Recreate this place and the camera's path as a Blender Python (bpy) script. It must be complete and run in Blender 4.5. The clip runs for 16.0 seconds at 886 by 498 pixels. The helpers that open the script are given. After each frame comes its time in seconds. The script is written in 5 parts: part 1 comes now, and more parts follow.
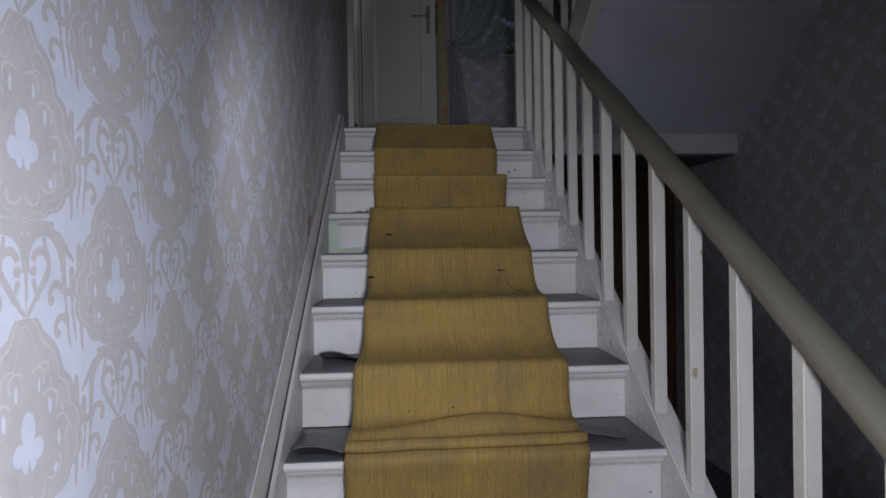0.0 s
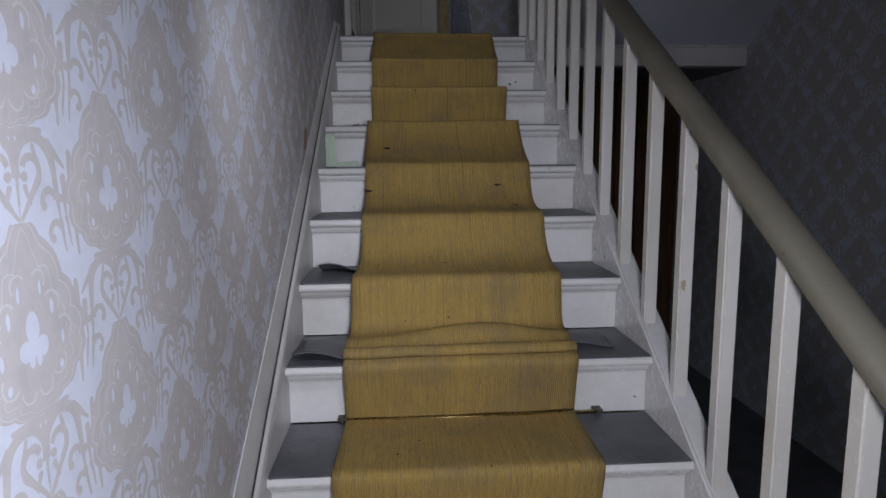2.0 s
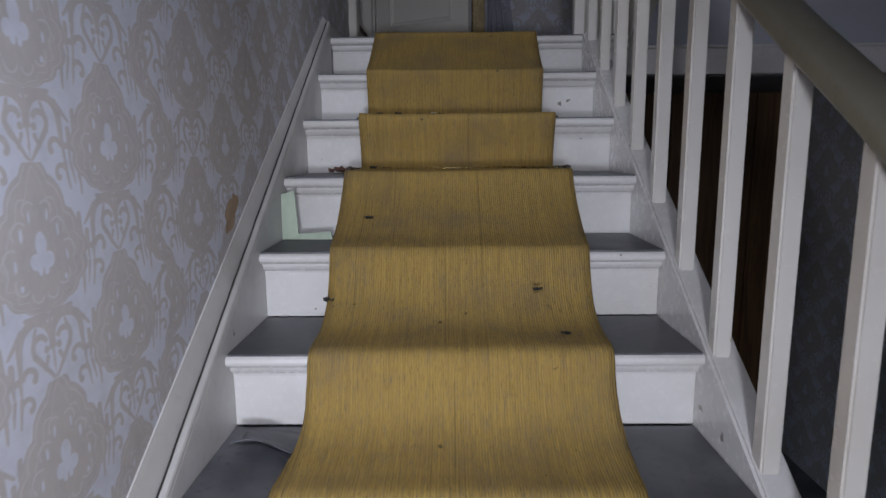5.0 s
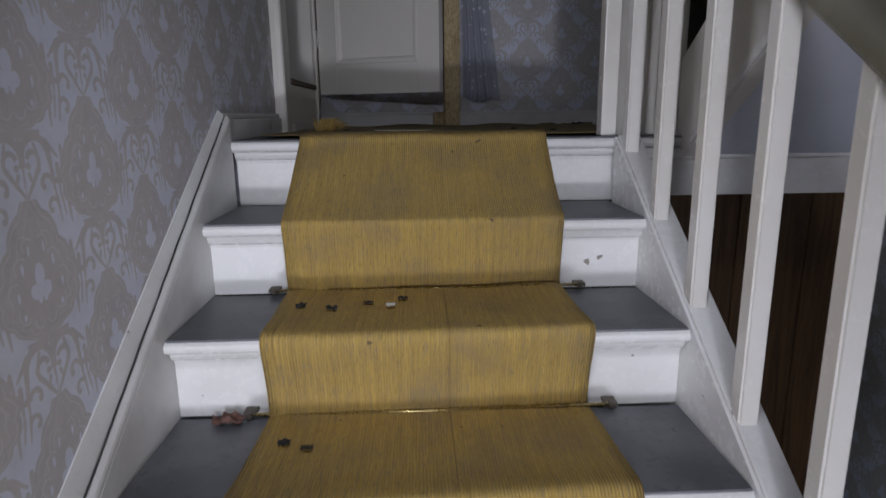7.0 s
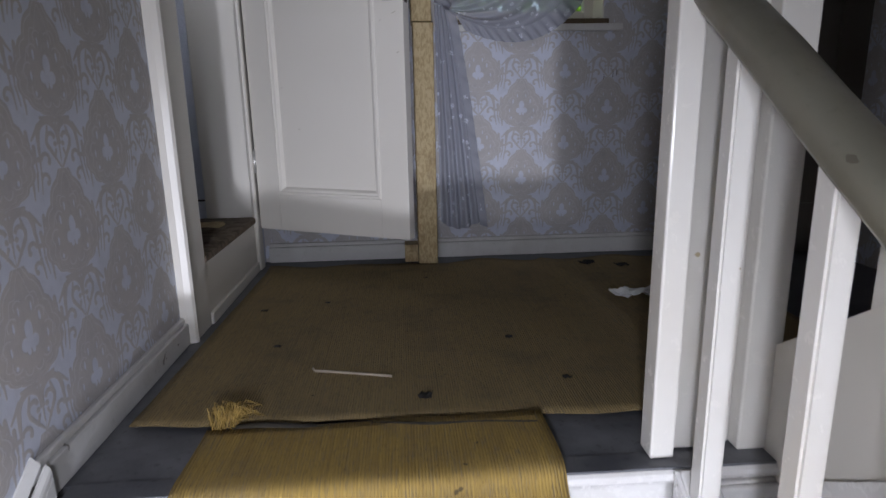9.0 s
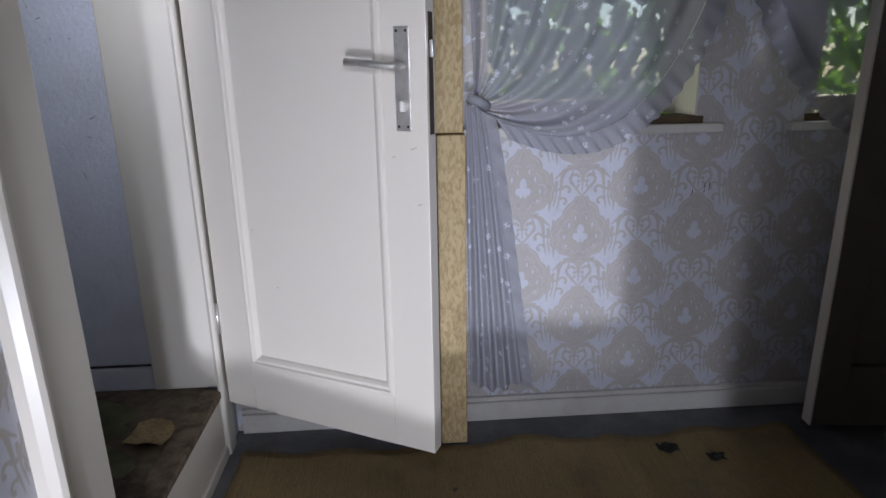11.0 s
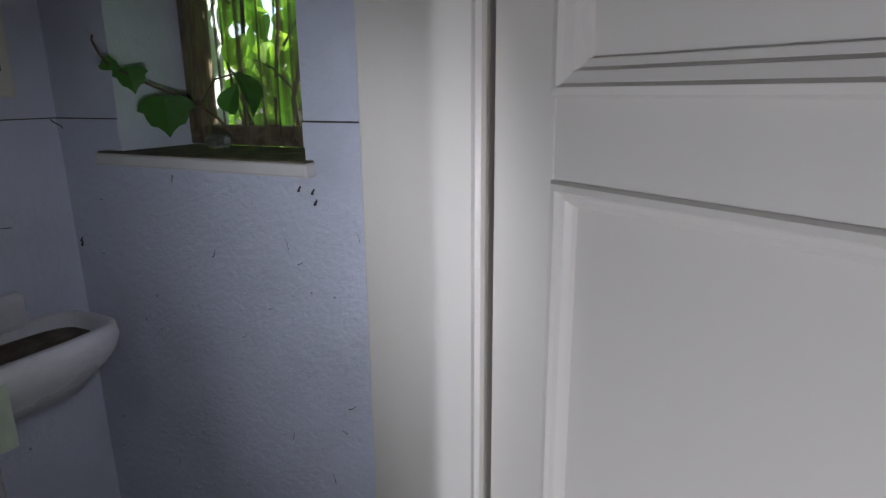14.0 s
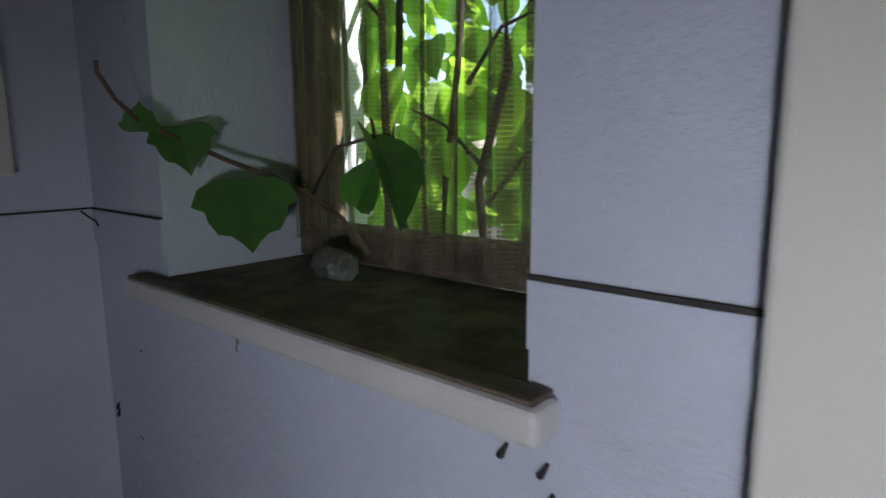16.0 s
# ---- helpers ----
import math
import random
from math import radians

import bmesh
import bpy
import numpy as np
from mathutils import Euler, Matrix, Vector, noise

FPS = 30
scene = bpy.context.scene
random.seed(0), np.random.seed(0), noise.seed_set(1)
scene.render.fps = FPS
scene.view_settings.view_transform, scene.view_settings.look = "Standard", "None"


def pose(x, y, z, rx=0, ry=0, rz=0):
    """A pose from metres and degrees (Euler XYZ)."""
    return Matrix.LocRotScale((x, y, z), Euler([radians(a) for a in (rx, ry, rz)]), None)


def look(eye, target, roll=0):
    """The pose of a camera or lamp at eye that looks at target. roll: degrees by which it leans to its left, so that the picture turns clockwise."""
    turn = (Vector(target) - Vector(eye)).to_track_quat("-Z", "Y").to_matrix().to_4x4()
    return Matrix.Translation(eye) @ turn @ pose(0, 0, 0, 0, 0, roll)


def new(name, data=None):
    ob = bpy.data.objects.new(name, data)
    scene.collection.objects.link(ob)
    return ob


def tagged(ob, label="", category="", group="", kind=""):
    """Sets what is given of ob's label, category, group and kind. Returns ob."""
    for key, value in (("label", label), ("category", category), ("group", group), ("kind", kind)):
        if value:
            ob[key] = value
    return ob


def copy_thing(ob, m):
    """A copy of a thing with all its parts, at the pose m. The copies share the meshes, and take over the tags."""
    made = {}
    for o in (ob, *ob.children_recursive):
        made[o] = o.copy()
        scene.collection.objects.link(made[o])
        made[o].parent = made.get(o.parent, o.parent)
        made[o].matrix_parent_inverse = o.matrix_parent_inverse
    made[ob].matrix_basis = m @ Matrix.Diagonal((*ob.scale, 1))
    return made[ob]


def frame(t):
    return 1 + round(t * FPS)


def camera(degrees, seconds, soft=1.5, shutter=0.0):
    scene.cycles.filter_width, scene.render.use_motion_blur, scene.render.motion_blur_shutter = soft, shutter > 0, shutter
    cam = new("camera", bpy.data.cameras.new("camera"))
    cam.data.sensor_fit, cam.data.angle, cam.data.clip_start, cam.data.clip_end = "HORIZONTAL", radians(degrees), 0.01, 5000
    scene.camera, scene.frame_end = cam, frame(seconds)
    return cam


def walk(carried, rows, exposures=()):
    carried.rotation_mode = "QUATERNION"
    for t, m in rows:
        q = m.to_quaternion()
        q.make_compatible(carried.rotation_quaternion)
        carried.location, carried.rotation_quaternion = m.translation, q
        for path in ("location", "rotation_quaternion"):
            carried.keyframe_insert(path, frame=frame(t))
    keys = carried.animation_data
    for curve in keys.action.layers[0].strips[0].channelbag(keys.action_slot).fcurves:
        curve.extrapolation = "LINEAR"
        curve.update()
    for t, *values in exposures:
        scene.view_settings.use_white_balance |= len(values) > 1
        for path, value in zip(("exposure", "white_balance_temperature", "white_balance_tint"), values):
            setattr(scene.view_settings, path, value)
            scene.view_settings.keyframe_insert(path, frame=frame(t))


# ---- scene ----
cam = camera(72.7, 16.0, shutter=0.2)
PATH = [
    (0, (0.321, -3.5, -0.693), (0.457, -1.504, -0.704), -0.9),
    (0.5, (0.337, -3.519, -0.696), (0.469, -1.523, -0.706), -0.6),
    (1, (0.342, -3.525, -0.7), (0.468, -1.529, -0.71), -0.6),
    (1.5, (0.343, -3.497, -0.73), (0.458, -1.509, -0.914), -0.8),
    (2, (0.338, -3.514, -0.701), (0.463, -1.539, -0.988), -0.6),
    (2.5, (0.35, -3.487, -0.72), (0.444, -1.51, -1.008), -0.7),
    (3, (0.349, -3.446, -0.744), (0.393, -1.467, -1.027), -0.7),
    (3.2, (0.359, -3.414, -0.737), (0.35, -1.437, -1.037), -1.1),
    (5.3, (0.499, -2.422, -0.425), (0.472, -0.451, -0.761), -0.5),
    (5.5, (0.473, -2.31, -0.405), (0.45, -0.339, -0.744), -0.8),
    (6, (0.496, -2.089, -0.246), (0.55, -0.118, -0.583), -0.9),
    (6.5, (0.518, -1.874, -0.083), (0.606, 0.08, -0.5), -0.5),
    (7, (0.499, -1.659, 0.066), (0.578, 0.291, -0.372), -0.6),
    (7.5, (0.514, -1.437, 0.179), (0.621, 0.511, -0.263), -0.5),
    (8, (0.507, -1.233, 0.361), (0.611, 0.712, -0.092), -0.6),
    (8.5, (0.53, -1.05, 0.479), (0.659, 0.892, 0.018), -0.8),
    (9, (0.588, -0.904, 0.624), (0.712, 1.038, 0.162), -1.1),
    (9.2, (0.579, -0.835, 0.659), (0.714, 1.109, 0.211), -0.9),
    (11.3, (0.541, -0.001, 1.11), (0.677, 1.914, 0.549), -1.0),
    (11.5, (0.578, 0.081, 1.129), (0.711, 1.998, 0.577), -1.2),
    (12, (0.602, 0.205, 1.326), (0.59, 2.132, 0.794), -1.2),
    (12.5, (0.522, 0.436, 1.403), (0.376, 2.362, 0.884), -1.0),
    (13, (0.402, 0.552, 1.495), (-0.006, 2.45, 1.013), -0.7),
    (13.5, (0.335, 0.67, 1.521), (-0.41, 2.444, 0.976), -1.3),
    (14, (0.3, 0.783, 1.502), (-0.567, 2.512, 0.996), -0.6),
    (14.5, (0.191, 0.931, 1.516), (-0.708, 2.655, 1.045), -0.1),
    (15, (0.052, 1.083, 1.517), (-0.855, 2.818, 1.108), 1.0),
    (15.5, (-0.015, 1.195, 1.534), (-1.145, 2.809, 1.19), 0.2),
    (16, (-0.141, 1.262, 1.528), (-1.433, 2.751, 1.194), -0.4),
]
EXPOSURES = [(0, -0.1), (3, -0.1), (5.5, 0.75), (6.5, 1.15), (7.5, 1.7), (8.5, 2.35), (9, 2.65), (11.5, 3.3), (12, 3.15), (12.5, 3.1), (13.5, 3.05), (14.5, 3.1), (15.5, 2.9), (16, 3.2)]
walk(cam, [(t, look(eye, target, roll)) for t, eye, target, roll in PATH], EXPOSURES)

# ---- light: sky and sun outside, five fixed spots standing in for one carried torch ----
sky_world = bpy.data.worlds.new("sky")
scene.world = sky_world
sky_world.use_nodes = True
sky_nodes = sky_world.node_tree.nodes
sky_tex = sky_nodes.new("ShaderNodeTexSky")
sky_tex.sky_type, sky_tex.sun_disc = "NISHITA", False
sky_tex.sun_elevation, sky_tex.sun_rotation = radians(46), radians(79)
sky_world.node_tree.links.new(sky_tex.outputs["Color"], sky_nodes["Background"].inputs["Color"])
sky_nodes["Background"].inputs["Strength"].default_value = 0.05

sun_data = bpy.data.lights.new("sun", "SUN")
sun_data.energy, sun_data.angle, sun_data.color = 2.3, radians(0.5), (1.0, 0.95, 0.86)
sun = new("sun", sun_data)
sun.matrix_world = look((5.0, 2.9, 6.5), (0.0, 1.9, 1.2))


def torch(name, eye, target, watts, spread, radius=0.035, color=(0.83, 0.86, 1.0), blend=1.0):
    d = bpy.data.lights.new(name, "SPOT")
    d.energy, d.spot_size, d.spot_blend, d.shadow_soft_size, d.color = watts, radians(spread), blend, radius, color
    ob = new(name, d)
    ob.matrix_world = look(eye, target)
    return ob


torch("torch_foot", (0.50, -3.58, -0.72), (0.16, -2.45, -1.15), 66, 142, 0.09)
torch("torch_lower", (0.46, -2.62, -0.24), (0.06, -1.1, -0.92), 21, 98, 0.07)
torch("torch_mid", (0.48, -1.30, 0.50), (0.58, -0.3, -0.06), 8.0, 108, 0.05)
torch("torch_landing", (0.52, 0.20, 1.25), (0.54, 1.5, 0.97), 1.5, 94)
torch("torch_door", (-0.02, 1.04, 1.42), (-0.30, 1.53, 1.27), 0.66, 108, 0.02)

# ---- materials ----


class Net:
    """A small writer of shader nodes."""

    def __init__(self, name):
        self.mat = bpy.data.materials.new(name)
        self.mat.use_nodes = True
        self.tree = self.mat.node_tree
        self.bsdf = self.tree.nodes["Principled BSDF"]
        self.out = self.tree.nodes["Material Output"]

    def put(self, socket, value):
        if isinstance(value, bpy.types.NodeSocket):
            self.tree.links.new(value, socket)
        elif value is not None:
            socket.default_value = value

    def math(self, op, a, b=None, c=None, clamp=False):
        n = self.tree.nodes.new("ShaderNodeMath")
        n.operation, n.use_clamp = op, clamp
        for s, v in zip(n.inputs, (a, b, c)):
            self.put(s, v)
        return n.outputs[0]

    def coords(self):
        return self.tree.nodes.new("ShaderNodeNewGeometry").outputs["Position"]

    def local(self):
        return self.tree.nodes.new("ShaderNodeTexCoord").outputs["Object"]

    def axes(self, vec):
        n = self.tree.nodes.new("ShaderNodeSeparateXYZ")
        self.put(n.inputs[0], vec)
        return n.outputs

    def scaled(self, vec, x, y, z):
        n = self.tree.nodes.new("ShaderNodeVectorMath")
        n.operation = "MULTIPLY"
        self.put(n.inputs[0], vec)
        n.inputs[1].default_value = (x, y, z)
        return n.outputs[0]

    def noise(self, vec, scale, detail=4.0, rough=0.55, distortion=0.0):
        n = self.tree.nodes.new("ShaderNodeTexNoise")
        self.put(n.inputs["Vector"], vec)
        n.inputs["Scale"].default_value, n.inputs["Detail"].default_value = scale, detail
        n.inputs["Roughness"].default_value, n.inputs["Distortion"].default_value = rough, distortion
        return n.outputs["Fac"]

    def cells(self, vec, scale, feature="F1"):
        n = self.tree.nodes.new("ShaderNodeTexVoronoi")
        n.feature = feature
        self.put(n.inputs["Vector"], vec)
        n.inputs["Scale"].default_value = scale
        return n.outputs["Distance"]

    def ramp(self, fac, low, high, a=0.0, b=1.0):
        n = self.tree.nodes.new("ShaderNodeMapRange")
        n.interpolation_type = "SMOOTHSTEP"
        self.put(n.inputs[0], fac)
        for i, v in zip((1, 2, 3, 4), (low, high, a, b)):
            n.inputs[i].default_value = v
        return n.outputs[0]

    def mix(self, fac, a, b):
        n = self.tree.nodes.new("ShaderNodeMix")
        n.data_type = "RGBA"
        self.put(n.inputs[0], fac)
        for s, v in ((n.inputs[6], a), (n.inputs[7], b)):
            self.put(s, (*v, 1.0) if isinstance(v, tuple) else v)
        return n.outputs[2]

    def bump(self, height, strength=0.3, distance=0.01, normal=None):
        n = self.tree.nodes.new("ShaderNodeBump")
        n.inputs["Strength"].default_value, n.inputs["Distance"].default_value = strength, distance
        self.put(n.inputs["Height"], height)
        self.put(n.inputs["Normal"], normal)
        return n.outputs[0]

    def done(self, color=None, rough=None, normal=None, metal=None, alpha=None):
        self.put(self.bsdf.inputs["Base Color"], (*color, 1.0) if isinstance(color, tuple) else color)
        self.put(self.bsdf.inputs["Roughness"], rough)
        self.put(self.bsdf.inputs["Normal"], normal)
        self.put(self.bsdf.inputs["Metallic"], metal)
        self.put(self.bsdf.inputs["Alpha"], alpha)
        return self.mat


def paint(name, base, dirt, rough=0.35, grime=0.5, chips=None, brush=0.12, scale=1.0, speck=1.0):
    """Old oil paint: brush marks, grime in two sizes, a few chips."""
    n = Net(name)
    p = n.coords()
    big = n.noise(p, 3.0 * scale, 5)
    fine = n.noise(p, 42.0 * scale, 4, 0.7)
    col = n.mix(n.math("MULTIPLY", n.ramp(big, 0.32, 0.85), grime), base, dirt)
    col = n.mix(n.math("MULTIPLY", n.ramp(fine, 0.55, 0.8), grime * 0.45 * speck), col, dirt)
    if chips:
        spots = n.ramp(n.noise(p, 19.0 * scale, 3, 0.5), 0.725, 0.74)
        col = n.mix(n.math("MULTIPLY", spots, 0.85), col, chips)
    lines = n.noise(n.scaled(p, 90, 90, 6), 1.0, 3)
    hgt = n.math("ADD", n.math("MULTIPLY", lines, brush), n.math("MULTIPLY", fine, 0.15 * speck))
    return n.done(col, n.ramp(fine, 0.3, 0.8, rough - 0.02 * speck, rough + 0.12 * speck), n.bump(hgt, 0.35, 0.004))


def plain(name, base, rough=0.6, metal=0.0, vary=0.25, scale=20.0, bump=0.15):
    n = Net(name)
    p = n.coords()
    f = n.noise(p, scale, 5, 0.6)
    dark = tuple(c * (1 - vary) for c in base)
    col = n.mix(n.ramp(f, 0.35, 0.7), base, dark)
    return n.done(col, n.ramp(f, 0.3, 0.7, max(rough - 0.08, 0.02), min(rough + 0.1, 1.0)), n.bump(n.noise(p, scale * 6, 4), bump, 0.004), metal)


PAPER_W, PAPER_H = 0.356, 0.285


def damask_group():
    """One set of damask medallions on a lattice cell, in metres: onion-shaped bodies, trefoils, scrolls between."""
    g = bpy.data.node_groups.new("damask", "ShaderNodeTree")
    g.interface.new_socket("u", in_out="INPUT", socket_type="NodeSocketFloat")
    g.interface.new_socket("v", in_out="INPUT", socket_type="NodeSocketFloat")
    for out in ("field", "light", "dark", "petal"):
        g.interface.new_socket(out, in_out="OUTPUT", socket_type="NodeSocketFloat")
    gi, go = g.nodes.new("NodeGroupInput"), g.nodes.new("NodeGroupOutput")

    def m(op, a, b=None, c=None):
        n = g.nodes.new("ShaderNodeMath")
        n.operation = op
        for s, v in zip(n.inputs, (a, b, c)):
            if isinstance(v, bpy.types.NodeSocket):
                g.links.new(v, s)
            elif v is not None:
                s.default_value = v
        return n.outputs[0]

    def wrapped(x, period, low):
        return m("SUBTRACT", m("FLOORED_MODULO", m("ADD", x, low), period), low)

    u = m("ABSOLUTE", wrapped(gi.outputs["u"], PAPER_W, PAPER_W / 2))
    v = wrapped(gi.outputs["v"], PAPER_H, 0.165)

    def dist(cx, cy, sx=1.0, sy=1.0):
        a, b = m("MULTIPLY", m("SUBTRACT", u, cx), sx), m("MULTIPLY", m("SUBTRACT", v, cy), sy)
        return m("SQRT", m("ADD", m("MULTIPLY", a, a), m("MULTIPLY", b, b)))

    def disc(cx, cy, r, sx=1.0, sy=1.0):
        return m("SUBTRACT", r, dist(cx, cy, sx, sy))

    def union(*items):
        total = items[0]
        for it in items[1:]:
            total = m("MAXIMUM", total, it)
        return total

    def arc(cx, cy, r, w, dx, dy, cut):
        """A ring kept on one side of a line."""
        ring = m("SUBTRACT", w, m("ABSOLUTE", m("SUBTRACT", dist(cx, cy), r)))
        side = m("ADD", m("ADD", m("MULTIPLY", m("SUBTRACT", u, cx), dx), m("MULTIPLY", m("SUBTRACT", v, cy), dy)), cut)
        return m("MINIMUM", ring, side)

    def stroke(x0, y0, x1, y1, w0, w1):
        """A straight stroke that tapers from w0 to w1."""
        ex, ey = x1 - x0, y1 - y0
        q = ex * ex + ey * ey
        along_it = m("MINIMUM", m("MAXIMUM", m("ADD", m("MULTIPLY", m("SUBTRACT", u, x0), ex / q), m("MULTIPLY", m("SUBTRACT", v, y0), ey / q)), 0.0), 1.0)
        a = m("SUBTRACT", m("SUBTRACT", u, x0), m("MULTIPLY", along_it, ex))
        b = m("SUBTRACT", m("SUBTRACT", v, y0), m("MULTIPLY", along_it, ey))
        far = m("SQRT", m("ADD", m("MULTIPLY", a, a), m("MULTIPLY", b, b)))
        return m("SUBTRACT", m("ADD", w0, m("MULTIPLY", along_it, w1 - w0)), far)

    # taupe body: rounded foot, stepped spire, scalloped rim
    low = m("DIVIDE", m("MINIMUM", v, 0.0), 0.074)
    high = m("DIVIDE", m("MAXIMUM", v, 0.0), 0.132)
    belly = m("SQRT", m("MAXIMUM", m("SUBTRACT", 1.0, m("MULTIPLY", low, low)), 0.0))
    spire = m("POWER", m("MAXIMUM", m("SUBTRACT", 1.0, high), 0.0), 0.68)
    wide = m("MULTIPLY", m("MULTIPLY", belly, spire), 0.100)
    ang = m("ARCTAN2", m("ADD", v, 0.012), u)
    wave = m("MULTIPLY", m("ABSOLUTE", m("SINE", m("MULTIPLY", ang, 7.0))), 0.0085)
    body = m("SUBTRACT", m("ADD", m("SUBTRACT", wide, u), wave), 0.0075)
    # pale lines and slivers that draw the petals on the body
    rim = m("SUBTRACT", 0.0013, m("ABSOLUTE", m("SUBTRACT", body, 0.0095)))
    rim_in = m("SUBTRACT", 0.0010, m("ABSOLUTE", m("SUBTRACT", m("ADD", body, m("MULTIPLY", m("SINE", m("MULTIPLY", ang, 17.0)), 0.003)), 0.028)))
    petal = union(rim, rim_in, arc(0.036, 0.034, 0.013, 0.0014, 0.6, 0.8, 0.0), arc(0.016, 0.060, 0.011, 0.0013, 0.6, 0.8, 0.0), arc(0.054, 0.002, 0.014, 0.0014, 0.8, 0.5, 0.0), arc(0.014, -0.046, 0.011, 0.0013, 0.2, -1.0, 0.0), arc(0.040, -0.030, 0.013, 0.0014, 0.6, -0.8, 0.0))
    # light: the trefoil and a few bright slivers
    light = union(disc(0, 0.015, 0.0125, 1.15, 0.72), disc(0.0135, -0.006, 0.0100, 1.0, 0.9), disc(0, -0.004, 0.011), disc(0.006, -0.017, 0.0065, 1.3, 0.8), disc(0.035, 0.030, 0.0052, 1.6, 0.6), disc(0.017, 0.052, 0.0042, 1.7, 0.55), disc(0.050, -0.006, 0.0046, 1.6, 0.6), disc(0.043, -0.035, 0.0042, 1.2, 0.9))
    # taupe scrolls on the light ground under each body
    dark = union(arc(0.031, -0.112, 0.031, 0.0060, -0.25, 1.0, 0.004), stroke(0.062, -0.110, 0.067, -0.163, 0.0056, 0.0022), arc(0.024, -0.115, 0.0135, 0.0042, 0.5, 0.9, 0.003), disc(0.0125, -0.121, 0.0052), stroke(0.035, -0.124, 0.003, -0.162, 0.0048, 0.0024), stroke(0.019, -0.147, 0.012, -0.132, 0.0022, 0.0036), stroke(0.0, -0.078, 0.0, -0.148, 0.0036, 0.0018),
                 stroke(0.008, -0.078, 0.046, -0.075, 0.0060, 0.0030), arc(0.050, -0.148, 0.0120, 0.0040, -0.3, 1.0, 0.002), disc(0.040, -0.152, 0.0052), stroke(0.079, -0.124, 0.079, -0.163, 0.0052, 0.0020), disc(0.0715, -0.145, 0.0056, 0.8, 1.2), disc(0.087, -0.147, 0.0056, 0.8, 1.2), stroke(0.056, -0.088, 0.082, -0.112, 0.0050, 0.0022), stroke(0.094, -0.098, 0.090, -0.128, 0.0046, 0.0022), stroke(0.030, -0.090, 0.034, -0.104, 0.0026, 0.0040), stroke(0.067, 0.120, 0.074, 0.082, 0.0036, 0.0014), stroke(0.079, 0.120, 0.086, 0.088, 0.0034, 0.0014), arc(0.058, 0.104, 0.0105, 0.0036, -0.6, 0.8, 0.002), disc(0.052, 0.098, 0.0048), stroke(0.096, 0.118, 0.098, 0.075, 0.0050, 0.0018), arc(0.110, -0.112, 0.012, 0.0040, -0.6, -0.8, 0.003))
    for name, value in (("field", body), ("light", light), ("dark", dark), ("petal", petal)):
        g.links.new(value, go.inputs[name])
    return g


DAMASK = damask_group()


def wallpaper(name, axis, du=0.0, dv=0.0, seam=None):
    """Embossed damask paper: silvery ground, matte taupe medallions and fronds. axis: which way u runs."""
    n = Net(name)
    p = n.coords()
    wob = n.math("MULTIPLY", n.math("SUBTRACT", n.noise(p, 34.0, 3), 0.5), 0.0045)
    ax = n.axes(p)
    u = n.math("ADD", n.math("ADD", ax[axis], wob), -du)
    v = n.math("ADD", n.math("ADD", ax[2], wob), -dv)
    if seam is not None:
        # the next strip of paper was hung a little out of step
        u = n.math("SUBTRACT", u, n.math("MULTIPLY", n.math("GREATER_THAN", ax[axis], seam[0]), seam[1]))

    def use(a, b):
        g = n.tree.nodes.new("ShaderNodeGroup")
        g.node_tree = DAMASK
        n.put(g.inputs["u"], a)
        n.put(g.inputs["v"], b)
        return g.outputs

    one, two = use(u, v), use(n.math("ADD", u, PAPER_W / 2), n.math("ADD", v, PAPER_H / 2))
    body = n.math("MAXIMUM", one["field"], two["field"])
    light = n.math("MAXIMUM", one["light"], two["light"])
    dark = n.math("MAXIMUM", one["dark"], two["dark"])
    petal = n.math("MAXIMUM", one["petal"], two["petal"])
    inside = n.ramp(body, -0.0008, 0.0012)
    taupe = n.math("MAXIMUM", inside, n.ramp(dark, -0.0010, 0.0010))
    inner = n.math("MULTIPLY", n.ramp(light, -0.0010, 0.0012), inside)
    lines = n.math("MULTIPLY", n.ramp(petal, -0.0008, 0.0008), inside)
    mask = n.math("MULTIPLY", taupe, n.math("SUBTRACT", 1.0, inner))
    age = n.noise(p, 2.2, 5)
    worn = n.noise(p, 26.0, 4, 0.65)
    silver = n.mix(n.ramp(worn, 0.4, 0.75), (0.585, 0.61, 0.695), (0.52, 0.54, 0.61))
    matt = n.mix(n.ramp(worn, 0.35, 0.75), (0.468, 0.443, 0.43), (0.408, 0.385, 0.373))
    # tone on tone leaves inside the bodies
    leafy = n.ramp(n.noise(n.scaled(p, 1.0, 1.0, 0.7), 52.0, 2, 0.4, 1.2), 0.52, 0.56)
    matt = n.mix(n.math("MULTIPLY", leafy, 0.35), matt, (0.49, 0.465, 0.455))
    matt = n.mix(n.math("MULTIPLY", lines, 0.55), matt, (0.60, 0.59, 0.62))
    col = n.mix(n.math("MULTIPLY", mask, n.ramp(worn, 0.2, 0.9, 1.0, 0.82)), silver, matt)
    col = n.mix(n.math("MULTIPLY", n.ramp(age, 0.5, 0.8), 0.22), col, (0.33, 0.29, 0.25))
    weave = n.noise(n.scaled(p, 260, 260, 30), 1.0, 2)
    hgt = n.math("ADD", n.math("MULTIPLY", mask, 0.5), n.math("ADD", n.math("MULTIPLY", weave, 0.25), n.math("MULTIPLY", lines, 0.3)))
    return n.done(col, n.math("ADD", n.math("MULTIPLY", mask, 0.20), 0.40), n.bump(hgt, 0.22, 0.0020))


